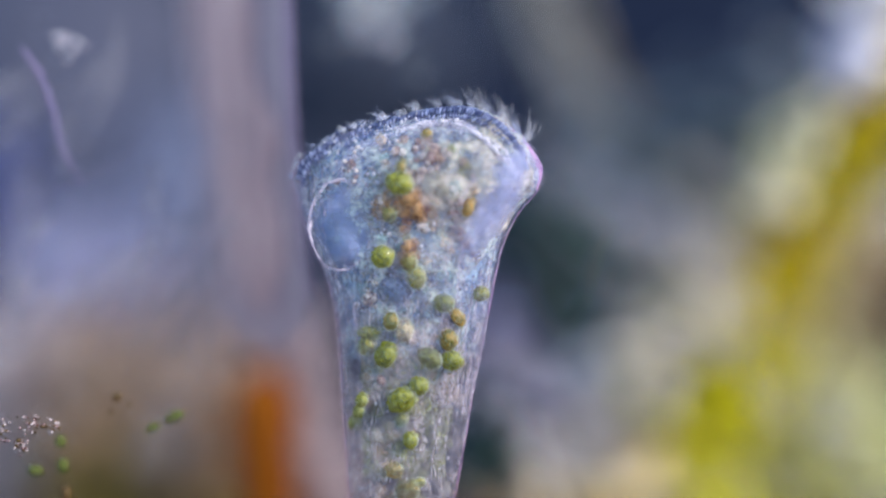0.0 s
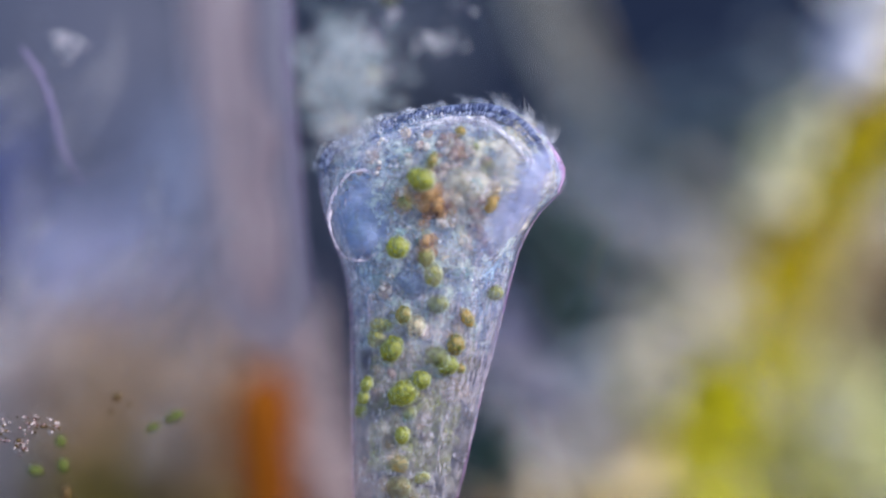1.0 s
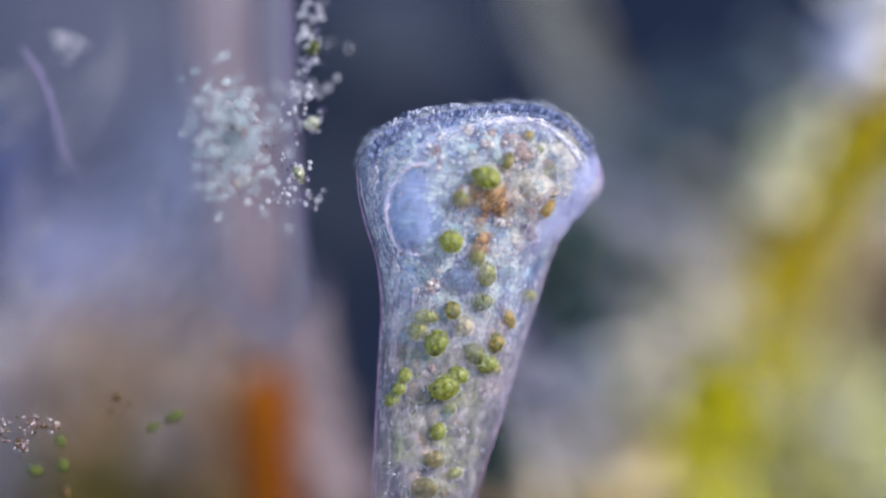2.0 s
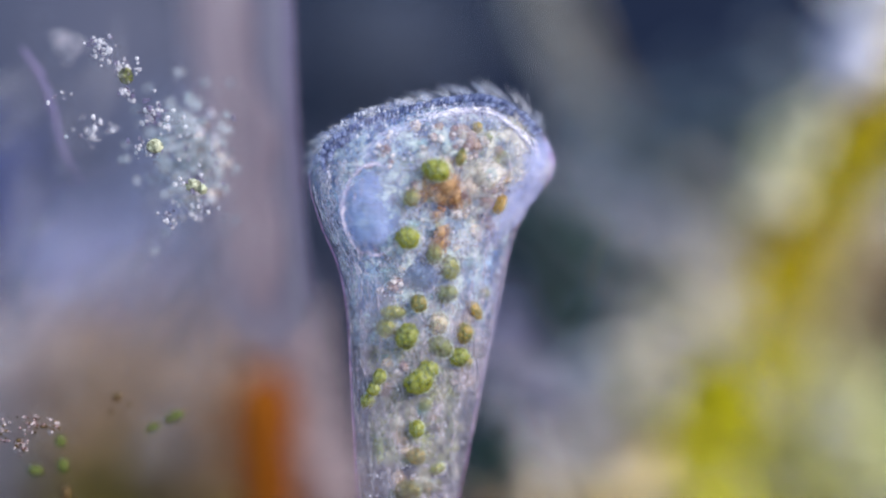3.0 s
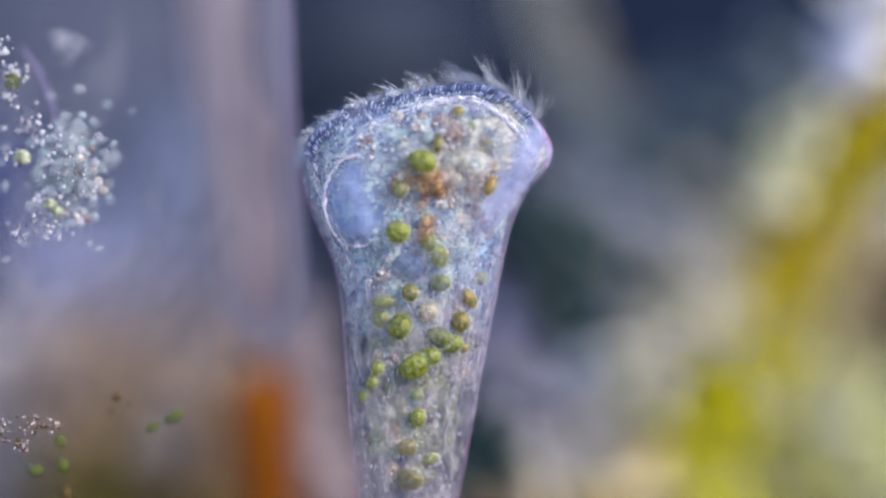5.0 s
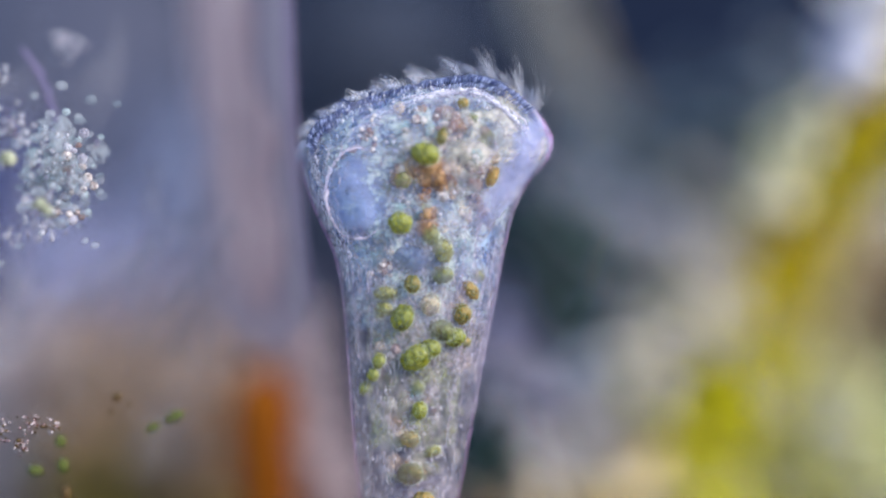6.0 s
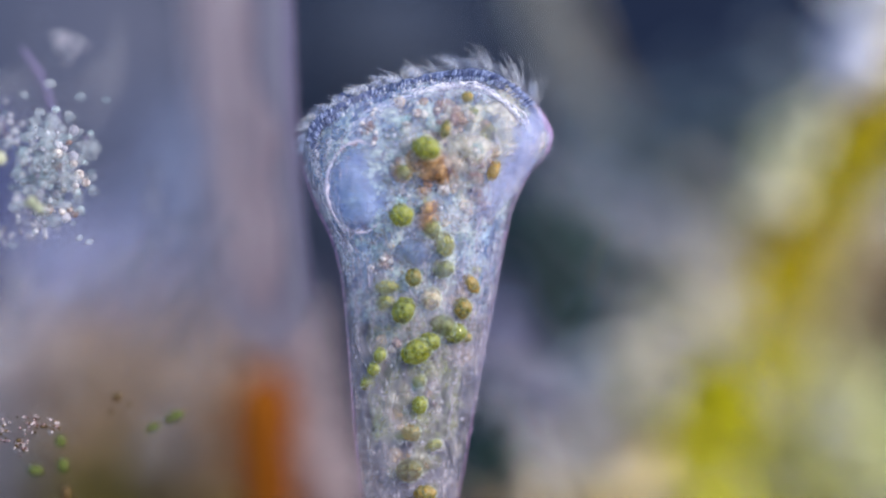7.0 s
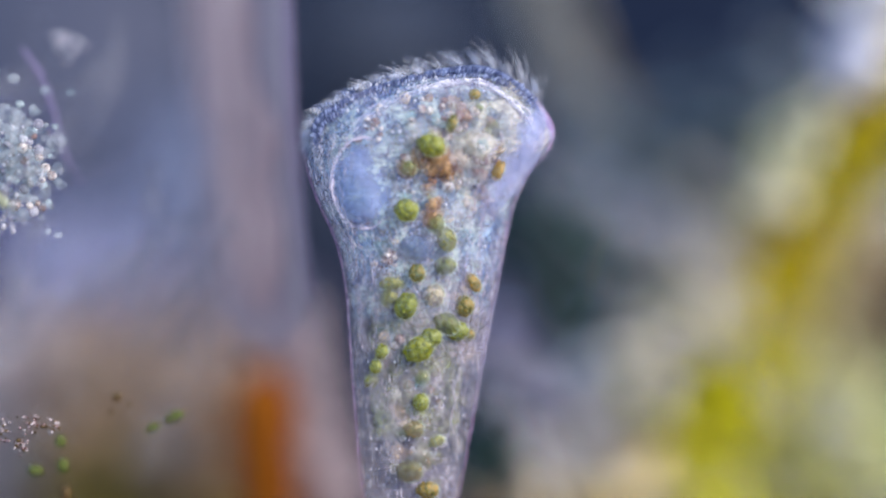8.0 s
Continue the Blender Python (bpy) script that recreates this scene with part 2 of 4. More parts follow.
def grid_faces(rows, cols):
    return [(i * cols + j, i * cols + (j + 1) % cols, (i + 1) * cols + (j + 1) % cols, (i + 1) * cols + j) for i in range(rows - 1) for j in range(cols)]


def mesh(name, verts, faces, material, smooth=True):
    me = bpy.data.meshes.new(name)
    me.from_pydata([tuple(v) for v in verts], [], faces)
    me.materials.append(material)
    if smooth:
        me.polygons.foreach_set("use_smooth", [True] * len(me.polygons))
    me.update()
    return me


def part(name, me, parent, label="", kind=""):
    ob = new(name, me)
    ob.parent = parent
    return tagged(ob, label, kind=kind)


def thing(name, place, label, category, group="", kind=""):
    ob = new(name)
    ob.empty_display_size = 0.02
    ob.location = place
    return tagged(ob, label, category, group, kind)


def ball(subdiv):
    bm = bmesh.new()
    bmesh.ops.create_icosphere(bm, subdivisions=subdiv, radius=1)
    v = np.array([x.co[:] for x in bm.verts])
    f = [tuple(x.index for x in y.verts) for y in bm.faces]
    bm.free()
    return v, f


BALLS = {s: ball(s) for s in (1, 2, 3, 4, 5)}


def lump_data(centre, radii, rough=0.15, detail=2.0, seed=0.0, subdiv=3, turn=0.0):
    """An uneven rounded body: verts and faces. turn: degrees clockwise in the picture plane."""
    v, f = BALLS[subdiv]
    out = []
    c, s = math.cos(radians(turn)), math.sin(radians(turn))
    for q in v:
        k = 1 + rough * noise.fractal(Vector(q) * detail + Vector((seed, seed * 1.7, -seed)), 0.9, 2.0, 4)
        x, y, z = q * k * np.array(radii)
        out.append((centre[0] + x * c + z * s, centre[1] + y, centre[2] - x * s + z * c))
    return out, f


def tube_data(path, radii, sides=12, rough=0.0, seed=0.0, flat=1.0):
    """A round-ended tube along a path; flat: its depth as a share of its width."""
    p = np.array([tuple(q) for q in path], float)
    n = len(p)
    r = np.interp(np.linspace(0, 1, n), np.linspace(0, 1, len(radii)), radii)
    verts = []
    for i in range(n):
        t = p[min(i + 1, n - 1)] - p[max(i - 1, 0)]
        t /= np.linalg.norm(t)
        side = np.cross(t, (0, 1, 0.02))
        side /= np.linalg.norm(side)
        up = np.cross(side, t)
        for j in range(sides):
            a = 2 * math.pi * j / sides
            d = side * math.cos(a) + up * math.sin(a) * flat
            k = 1 + (rough * noise.noise(Vector(p[i] + d * r[i]) * (0.6 / max(r)) + Vector((seed, 0, 0))) if rough else 0)
            verts.append(p[i] + d * r[i] * k)
    faces = grid_faces(n, sides)
    for end, row, sgn in ((p[0], 0, 1), (p[-1], n - 1, -1)):
        verts.append(end)
        k = len(verts) - 1
        faces += [(k, row * sides + (j + 1) % sides, row * sides + j)[::sgn] for j in range(sides)]
    return verts, faces


def join(datas):
    verts, faces = [], []
    for v, f in datas:
        k = len(verts)
        verts += [tuple(q) for q in v]
        faces += [tuple(i + k for i in q) for q in f]
    return verts, faces


def lump(name, centre, radii, material, parent, label="", **how):
    return part(name, mesh(name, *lump_data(centre, radii, **how), M[material]), parent, label)


def rounded(n, lo=0.15):
    """Radii shares of a rod with round ends."""
    u = np.linspace(-1, 1, n)
    return np.maximum(lo, np.sqrt(np.maximum(0, 1 - np.abs(u) ** 6)))


# ---- setting ----
def setting():
    v = [(-9, 7.2, -6), (9, 7.2, -6), (9, 7.2, 6), (-9, 7.2, 6), (-9, 7.3, -6), (9, 7.3, -6), (9, 7.3, 6), (-9, 7.3, 6)]
    f = [(0, 1, 2, 3), (5, 4, 7, 6), (4, 0, 3, 7), (1, 5, 6, 2), (3, 2, 6, 7), (4, 5, 1, 0)]
    tagged(new("backdrop", mesh("backdrop", v, f, M["backdrop"], False)), "dark navy unlit water far behind the specimen", "backdrop", kind="structure")
    n = 90
    verts = []
    for i in range(n + 1):
        for j in range(n + 1):
            x, y = -4 + 8 * i / n, -0.9 + 8.0 * j / n
            z = -0.70 + 0.05 * noise.fractal(Vector((x * 4, y * 4, 0)), 0.9, 2.0, 4) - 0.25 * max(0, -y) ** 2 - 0.10 * max(0, y)
            verts.append((x, y, z))
    faces = [(i * (n + 1) + j, (i + 1) * (n + 1) + j, (i + 1) * (n + 1) + j + 1, i * (n + 1) + j + 1) for i in range(n) for j in range(n)]
    tagged(new("ground", mesh("ground", verts, faces, M["bed"])), "uneven bed of brown silt and detritus", "silt bed", kind="structure")


# ---- the ciliate ----
# height over the foot, centre and half width of the bell, and how far its right side stands above its left side
PROFILE = [(-0.260, 0.002, 0.022, 0), (-0.180, 0.002, 0.042, 0), (-0.060, 0.001, 0.076, 0), (0.020, 0.001, 0.091, 0), (0.140, 0.007, 0.107, 0),
           (0.245, 0.013, 0.120, 0.008), (0.342, 0.019, 0.133, 0.004), (0.400, 0.020, 0.143, 0), (0.450, 0.0175, 0.155, 0), (0.500, 0.012, 0.173, 0),
           (0.550, 0.016, 0.194, 0.006), (0.588, 0.027, 0.214, 0.002), (0.615, 0.037, 0.222, 0), (0.651, 0.036, 0.215, 0.008), (0.685, 0.037, 0.190, 0.018),
           (0.712, 0.045, 0.148, 0.024), (0.731, 0.066, 0.092, 0.018), (0.740, 0.085, 0.048, 0.010), (0.744, 0.095, 0.015, 0.004)]
FLAT = 0.5


def front(px, py, flat=0.50, inset=0.028):
    """How far the cell body bulges towards the lens at a place of the plan."""
    p = inside(px, py)
    i = int(np.argmin(np.abs(RINGS[:, 0] - p.z)))
    z, c, w, tilt = RINGS[i]
    w -= inset
    return -flat * max(0.02, w) * math.sqrt(max(0.05, 1 - ((p.x - c) / max(0.02, w)) ** 2))


def bell(k, angle, inset=0.0, flat=FLAT):
    """The bell's surface: k in 0..1 along its height, angle round it (0 is the right side, 90 degrees the far side)."""
    z, c, w, tilt = RINGS[int(round(k * (len(RINGS) - 1)))]
    w = max(0.004, w - min(inset, 0.3 * w))
    x = c + w * math.cos(angle)
    return Vector((x, w * flat * math.sin(angle), z + tilt * 0.5 * math.cos(angle)))


RINGS = spline(PROFILE, 120)


def bell_mesh(name, material, inset, k0, k1, ripple, seed, flat=FLAT, sides=96, shift=0.0, taper=0.0, tuck=0.0):
    rows = [k0 + (k1 - k0) * i / 119 for i in range(120)]
    verts = []
    for k in rows:
        for j in range(sides):
            a = 2 * math.pi * j / sides
            p = bell(k, a, inset, flat)
            if taper:
                f = min(1, max(0.02, (p.z - taper) / 0.3)) ** 0.5
                c = RINGS[int(round(k * 120))][1]
                p.x, p.y = c + (p.x - c) * f, p.y * f
            if tuck:
                f = 1 - 0.55 * min(1, max(0, (k - k1 + tuck + 0.05 * noise.noise(Vector((math.cos(a) * 2, math.sin(a) * 2, seed)))) / tuck))
                c = RINGS[int(round(k * 120))][1]
                p.x, p.y = c + (p.x - c) * f, p.y * f
            p.x += shift * min(1, max(0, (p.z - 0.42) / 0.12))
            d = Vector((math.cos(a), math.sin(a) * FLAT, 0.25))
            verts.append(p + d * ripple * noise.fractal(Vector((p.x * 22, p.y * 22, p.z * 16 + seed)), 0.8, 2.0, 4))
    faces = grid_faces(len(rows), sides)
    faces += [tuple(range(sides))[::-1], tuple((len(rows) - 1) * sides + j for j in range(sides))]
    return mesh(name, verts, faces, M[material])


RIM = spline([(546, 335), (539, 288), (548, 250), (582, 224), (638, 198), (700, 179), (760, 165), (825, 155), (876, 164), (922, 192), (955, 228), (975, 264), (970, 300)], 240)
DOME = spline([(604, 287), (626, 262), (660, 232), (720, 206), (780, 190), (830, 186), (872, 206), (915, 242), (932, 272)], 120)

LOOKS = {"green": "glossy bright green algal cell", "dull": "pale half-digested green cell", "olive": "olive and orange food cell", "tan_cell": "pale tan half-digested cell", "brown_cell": "soft olive-brown half-digested cell"}
# clusters of food and pale granules: x, y, spread, number, size, look
CLUSTERS = [(760, 322, 26, 30, 7, "food", "food_granule"), (750, 360, 10, 7, 6, "food", "food_granule"), (754, 402, 12, 9, 9, "foodhaze", "food_granule"),
            (765, 330, 45, 16, 20, "foodhaze", "food_granule"), (752, 420, 14, 6, 15, "foodhaze", "food_granule"), (820, 310, 40, 14, 14, "vesicle", "vesicle"), (735, 840, 40, 8, 15, "vesicle", "vesicle"), (700, 720, 50, 12, 14, "vesicle", "vesicle"),
            (680, 495, 20, 34, 7, "pale", "pale_granule"), (778, 362, 12, 6, 6, "pale", "pale_granule"), (848, 390, 24, 24, 8, "pale", "pale_granule"),
            (842, 322, 28, 26, 9, "pale", "pale_granule"), (704, 318, 12, 9, 8, "pale", "pale_granule"), (706, 322, 10, 4, 7, "foodhaze", "food_granule"), (790, 250, 40, 16, 9, "pale", "pale_granule"), (870, 305, 14, 6, 9, "foodhaze", "food_granule"), (755, 562, 15, 9, 9, "pale", "pale_granule"),
            (697, 635, 16, 8, 8, "pale", "pale_granule"), (800, 664, 8, 4, 5, "pale", "pale_granule"), (735, 235, 28, 12, 7, "pale", "pale_granule"),
            (652, 262, 34, 22, 5, "pale", "pale_granule"), (595, 300, 22, 14, 4, "pale", "pale_granule"), (620, 440, 22, 16, 4, "pale", "pale_granule"), (780, 372, 5, 3, 6, "darkbrown", "dark_grain"), (738, 840, 26, 6, 7, "foodhaze", "food_granule")]

# time, millimetres to the right and down, lean to the right, spin about its own axis
SWAY = [(0.0, -11, 36, 0, -13), (0.5, -14, 30, 0, -13.5), (1.0, -8, 25, 3.4, -13.5), (1.5, 19, 19, 5.5, 3), (1.7, 25, 16, 6.4, 8.5), (2.2, 24, 13, 6.8, 13), (2.8, 5, 12, 3.0, 15),
        (3.0, 2, 11, 0.9, 13), (3.5, -3, 8, -1.1, 4.5), (4.0, -1, 4, -0.5, 1), (4.5, 0, 0, 0, 0), (6.0, 4, -19, -0.2, 1), (6.5, 5, -26, -0.3, 1.5), (7.0, 6, -30, -0.4, 2),
        (7.5, 7, -33, -0.4, 3), (8.0, 8, -36.5, -0.2, 5)]


TRACK_TIMES = (0.0, 1.5, 3.0, 4.5, 6.5, 8.0)


def algal_cells(root, rnd):
    """Swallowed cells: half width, half height, turn, look, then the place in the plan at each of TRACK_TIMES (or one place that rides along)."""
    cells = []

    def cell(a, b, turn, kind, *places):
        i = len(cells)
        spots = list(zip(places[::2], places[1::2]))
        x, y = spots[3] if len(spots) > 1 else spots[0]
        lobes = [lump_data((0, 0, 0), (a * 1.08 / 1000, (a + b) / 2300, b * 1.08 / 1000), 0.20, 1.5, i * 2.3, 4)]
        for q in range(4):
            t, r = rnd.uniform(0, 6.28), rnd.uniform(0.25, 0.6)
            lobes.append(lump_data((r * a / 1000 * math.cos(t), -0.36 * (a + b) / 1000, r * b / 1000 * math.sin(t)), (a * 0.22 / 1000, (a + b) / 9000, b * 0.22 / 1000), 0.3, 1.7, i + q * 3.1, 2))
        ob = part("algal_cell", mesh("algal_cell", *join(lobes), M[kind]), root, LOOKS[kind])
        # clear wall, its whitish tint imitating the halo of light round the cell
        part("cell_wall", mesh("cell_wall", *lump_data((0, -0.001, 0), (a * 1.22 / 1000, (a + b) / 2000, b * 1.22 / 1000), 0.05, 1.2, i, 3), M["halo"]), ob, "clear outer wall, whitened as a bright halo")
        # a thin pale arc stands in for the bright crescent at the cell's edge
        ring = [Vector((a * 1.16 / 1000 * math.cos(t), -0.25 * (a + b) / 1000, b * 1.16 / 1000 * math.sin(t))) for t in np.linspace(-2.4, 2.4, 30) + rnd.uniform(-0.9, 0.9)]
        part("wall_rim", mesh("wall_rim", *tube_data(ring, [0.0003, 0.0011, 0.0017, 0.0011, 0.0003], 5, rough=0.6, seed=i), M["glint"]), ob, "pale arc painted as a glint on the wall")
        cells.append((ob, inside(x, y, front(x, y) - (0.010 if kind in ("dull", "tan_cell") else 0.015)), turn, spots))

    cell(23, 17, 15, "green", 708, 325, 828, 317, 773, 302, 746, 291, 755, 266, 765, 258)
    cell(8, 14, 10, "olive", 710, 296, 857, 284, 816, 279, 773, 260, 786, 234, 800, 219)
    cell(9, 9, 0, "olive", 756, 238, 900, 238, 844, 226, 809, 205, 824, 176, 840, 168)
    cell(9, 17, 20, "olive", 830, 366, 945, 362, 885, 362, 865, 337, 873, 305, 882, 302)
    cell(12, 14, 0, "dull", 690, 378, 788, 352, 727, 350, 704, 342, 714, 308, 724, 296)
    cell(19, 18, 0, "green", 677, 454, 770, 432, 721, 421, 702, 416, 709, 386, 719, 372)
    cell(15, 20, -15, "dull", 737, 490, 833, 486, 795, 474, 773, 457, 786, 437, 790, 424)
    cell(13, 16, 0, "dull", 725, 465, 820, 455, 768, 450, 754, 434, 764, 410, 772, 396)
    cell(17, 14, 0, "dull", 786, 537, 830, 538, 790, 520, 776, 506, 784, 480, 788, 471)
    cell(13, 14, 0, "olive", 692, 569, 775, 554, 741, 538, 723, 524, 731, 496, 738, 484)
    cell(10, 17, -35, "olive", 810, 561, 881, 563, 839, 549, 828, 533, 834, 506, 837, 500)
    cell(14, 12, 0, "dull", 851, 520, 926, 520, 850, 520, 846, 496, 838, 484, 834, 474)
    cell(20, 11, 0, "dull", 655, 590, 731, 568, 696, 553, 678, 541, 685, 512, 694, 502)
    cell(16, 15, 0, "dull", 650, 612, 718, 592, 684, 580, 672, 570, 682, 540, 690, 528)
    cell(17, 22, 25, "green", 684, 628, 749, 614, 720, 596, 706, 584, 714, 555, 719, 542)
    cell(15, 18, 10, "tan_cell", 716, 585, 794, 577, 775, 573, 757, 557, 763, 533, 769, 523)
    cell(15, 17, 0, "olive", 794, 602, 859, 610, 820, 590, 814, 575, 818, 549, 822, 542)
    cell(21, 16, 30, "dull", 761, 634, 826, 630, 778, 614, 773, 602, 784, 579, 790, 573)
    cell(17, 15, 0, "green", 800, 638, 843, 647, 812, 632, 798, 613, 806, 592, 810, 586)
    cell(9, 9, 0, "olive", 812, 642, 862, 655, 826, 640, 818, 620, 824, 600, 830, 592)
    cell(25, 19, -20, "green", 712, 708, 765, 691, 741, 675, 733, 655, 737, 626, 741, 618)
    cell(17, 15, 0, "green", 741, 683, 794, 669, 757, 655, 761, 637, 761, 610, 763, 598)
    cell(10, 13, 20, "green", 641, 708, 696, 671, 672, 667, 667, 657, 672, 632, 676, 622)
    cell(10, 12, 20, "green", 636, 727, 687, 694, 661, 688, 658, 680, 661, 656, 665, 648)
    cell(11, 14, 20, "green", 629, 747, 678, 716, 651, 708, 645, 704, 649, 680, 657, 672)
    cell(12, 14, 0, "green", 727, 779, 757, 767, 737, 759, 739, 744, 743, 720, 745, 712)
    cell(20, 17, 0, "brown_cell", 721, 867, 741, 862, 721, 869, 725, 854, 725, 834, 725, 834)
    cell(11, 11, 0, "dull", 735, 702)
    cell(15, 13, 0, "brown_cell", 722, 792)
    cell(15, 9, -20, "dull", 760, 815)
    cell(8, 8, 0, "dull", 832, 234)
    cell(18, 14, 0, "olive", 745, 900)
    return cells


def ciliate():
    rnd = random.Random(5)
    root = thing("trumpet_ciliate", at(*FOOT), "translucent blue trumpet-shaped ciliate full of green algal cells", "ciliate")
    part("pellicle", bell_mesh("pellicle", "pellicle", 0.0, 0, 1, 0.0025, 3), root, "clear lavender outer skin")
    part("cortex", bell_mesh("cortex", "cortex", 0.008, 0.31, 0.97, 0.004, 9, 0.46, taper=-0.02), root, "granular pale blue layer under the skin")
    part("cytoplasm", bell_mesh("cytoplasm", "cytoplasm", 0.024, 0.28, 0.93, 0.006, 17, 0.38, taper=0.10), root, "grainy blue-grey cell body")
    part("stalk_plasm", bell_mesh("stalk_plasm", "stalk", 0.004, 0.0, 0.50, 0.004, 13, 0.48, tuck=0.15), root, "pinkish grainy layer of the stalk")
    part("endoplasm", bell_mesh("endoplasm", "endoplasm", 0.038, 0.30, 0.9, 0.010, 23, 0.54, shift=0.028), root, "warm beige inner mass")
    part("green_haze", bell_mesh("green_haze", "greenhaze", 0.062, 0.20, 0.86, 0.010, 31, 0.57, shift=0.02), root, "faint green patches of pigment")
    flare = lump("oral_flare", inside(905, 314, -0.040), (0.036, 0.030, 0.084), "flare", root, "smooth clear lavender flare under the rim", rough=0.16, seed=2, subdiv=4, turn=30)
    for q, (x, y, a, b) in enumerate(((916, 298, 0.026, 0.070), (892, 334, 0.034, 0.084), (924, 283, 0.022, 0.052), (878, 352, 0.030, 0.080), (900, 300, 0.044, 0.066), (862, 360, 0.026, 0.072))):
        lump("clear_plasm", inside(x, y, -0.040 - 0.003 * q), (a, 0.026, b), "flare", flare, rough=0.2, seed=6 + q, subdiv=4, turn=28)
    # stripes along the skin
    for j in range(110):
        a = -rnd.uniform(0.02, 1.05) if j % 3 else -rnd.uniform(2.2, 3.1)
        k0 = rnd.uniform(0.20, 0.60)
        span = rnd.uniform(0.05, 0.16)
        path = [bell(min(0.70, k0 + span * i / 23), a + 0.05 * noise.noise(Vector((j * 3.1, i * 0.5, 0))), -0.0005) for i in range(24)]
        w = rnd.uniform(0.0007, 0.0015)
        part("stripe", mesh("stripe", *tube_data(path, [0.3 * w, w, 0.8 * w, w, 0.2 * w], 5), M["stripe"]), root)
    # thin coloured edges of the skin, and bright fibres inside the wall across from the mouth
    for a, look in ((0.0, "rim"), (math.pi, "rim")):
        path = [bell(0.14 + 0.50 * i / 59, a, 0.0005) for i in range(60)]
        part("skin_edge", mesh("skin_edge", *tube_data(path, [0.0004, 0.0010, 0.0007, 0.0011, 0.0009, 0.0004], 6, rough=0.6, seed=a), M[look]), root, "thin pink edge of the skin")
    for j in range(26):
        a, k0, span = -rnd.uniform(2.45, 3.08), rnd.uniform(0.40, 0.60), rnd.uniform(0.03, 0.10)
        path = [bell(min(0.70, k0 + span * i / 15), a + 0.10 * noise.noise(Vector((j * 5.3, i * 0.45, 2))), 0.004) for i in range(16)]
        w = rnd.uniform(0.0008, 0.0021)
        part("fibre", mesh("fibre", *tube_data(path, [0.2 * w, w, 0.6 * w, w, 0.2 * w], 5, rough=0.8, seed=j), M["membrane"]), root)
    # clear vacuole with its thin wall
    vac = lump("contractile_vacuole", inside(634, 362, -0.047), (0.057, 0.030, 0.078), "vacuole", root, "large clear blue vacuole", rough=0.14, detail=1.4, seed=4, subdiv=4, turn=-8)
    for q, share in enumerate((0.9, 0.78)):
        lump("lumen", inside(634, 362, -0.049 - 0.003 * q), (0.057 * share, 0.030 * share, 0.078 * share), "vacuole", vac, rough=0.16, detail=1.4, seed=14 + q, subdiv=4, turn=-8)
    ring = [inside(635 + 58 * math.cos(a), 363 + 79 * math.sin(a) + 5 * noise.noise(Vector((math.cos(a) * 3, math.sin(a) * 3, 1))), -0.086) for a in np.linspace(0.9, 5.3, 60)]
    part("vacuole_wall", mesh("vacuole_wall", *tube_data(ring, [0.0008, 0.0024, 0.0014, 0.0034, 0.0022, 0.0034, 0.0008], 6, rough=1.2), M["wall"]), vac, "thin bright wall")
    lump("vacuole", inside(722, 478, -0.060), (0.030, 0.02, 0.026), "pit", root, "small dark blue vacuole", rough=0.1, seed=8)
    # bright edge of the mouth field and the rim
    path = [inside(x, y, -0.07) + Vector((0, 0, 0.002 * noise.noise(Vector((i * 0.5, 0, 0))))) for i, (x, y) in enumerate(DOME)]
    part("mouth_field_edge", mesh("mouth_field_edge", *tube_data(path, [0.001, 0.0044, 0.003, 0.0048, 0.003, 0.004, 0.001], 6, rough=1.2), M["membrane"]), root, "bright white edge of the mouth field")
    for q, (start, stop, off) in enumerate(((0, 0.62, 5), (0.03, 0.5, 10), (0.1, 0.75, -5), (0.0, 0.4, 16), (0.25, 0.9, 4), (0.4, 1.0, -6), (0.05, 0.45, -9))):
        run = DOME[int(start * len(DOME)):int(stop * len(DOME))]
        path = []
        for i, (x, y) in enumerate(run):
            x2, y2 = run[min(i + 1, len(run) - 1)]
            x1, y1 = run[max(i - 1, 0)]
            ln = math.hypot(x2 - x1, y2 - y1) or 1
            o = off + 5 * noise.noise(Vector((x * 0.035, y * 0.035, q * 4.0))) + 2.5 * noise.noise(Vector((x * 0.11, y * 0.11, q * 3.0)))
            path.append(inside(x - (y2 - y1) / ln * o, y + (x2 - x1) / ln * o, -0.066))
        part("fold", mesh("fold", *tube_data(path, [0.0005, 0.0026, 0.001, 0.0022, 0.0008, 0.0024, 0.0005], 6, rough=1.4, seed=q * 2.0), M["membrane"]), root)
    # the rim's colour fringe and soft glow are put in as tinted tubes
    path = [inside(x - 4, y + 2, -0.004) for x, y in RIM[150:]]
    part("rim_edge", mesh("rim_edge", *tube_data(path, [0.001, 0.0024, 0.0048, 0.0058, 0.002], 8, 0.3), M["rim"]), root, "rim edge tinted as a pink-violet colour fringe")
    path = [inside(x - 11, y + 5, -0.014) for x, y in RIM[165:]]
    part("rim_glow", mesh("rim_glow", *tube_data(path, [0.001, 0.006, 0.009, 0.009, 0.003], 10, 0.3), M["flare"]), root, "clear violet tube added as the rim's soft glow")
    path = []
    for i in range(90):
        x, y, nx, ny = rim_at(0.06 + 0.8 * i / 89)
        path.append(inside(x - nx * 14, y - ny * 14, -0.035))
    part("mouth_band", mesh("mouth_band", *tube_data(path, [0.004, 0.013, 0.015, 0.015, 0.014, 0.004], 14, 0.25, 4, 0.5), M["band"]), root, "dark navy band round the mouth")
    # membranelles: two rows of pads along the rim
    pads = {}
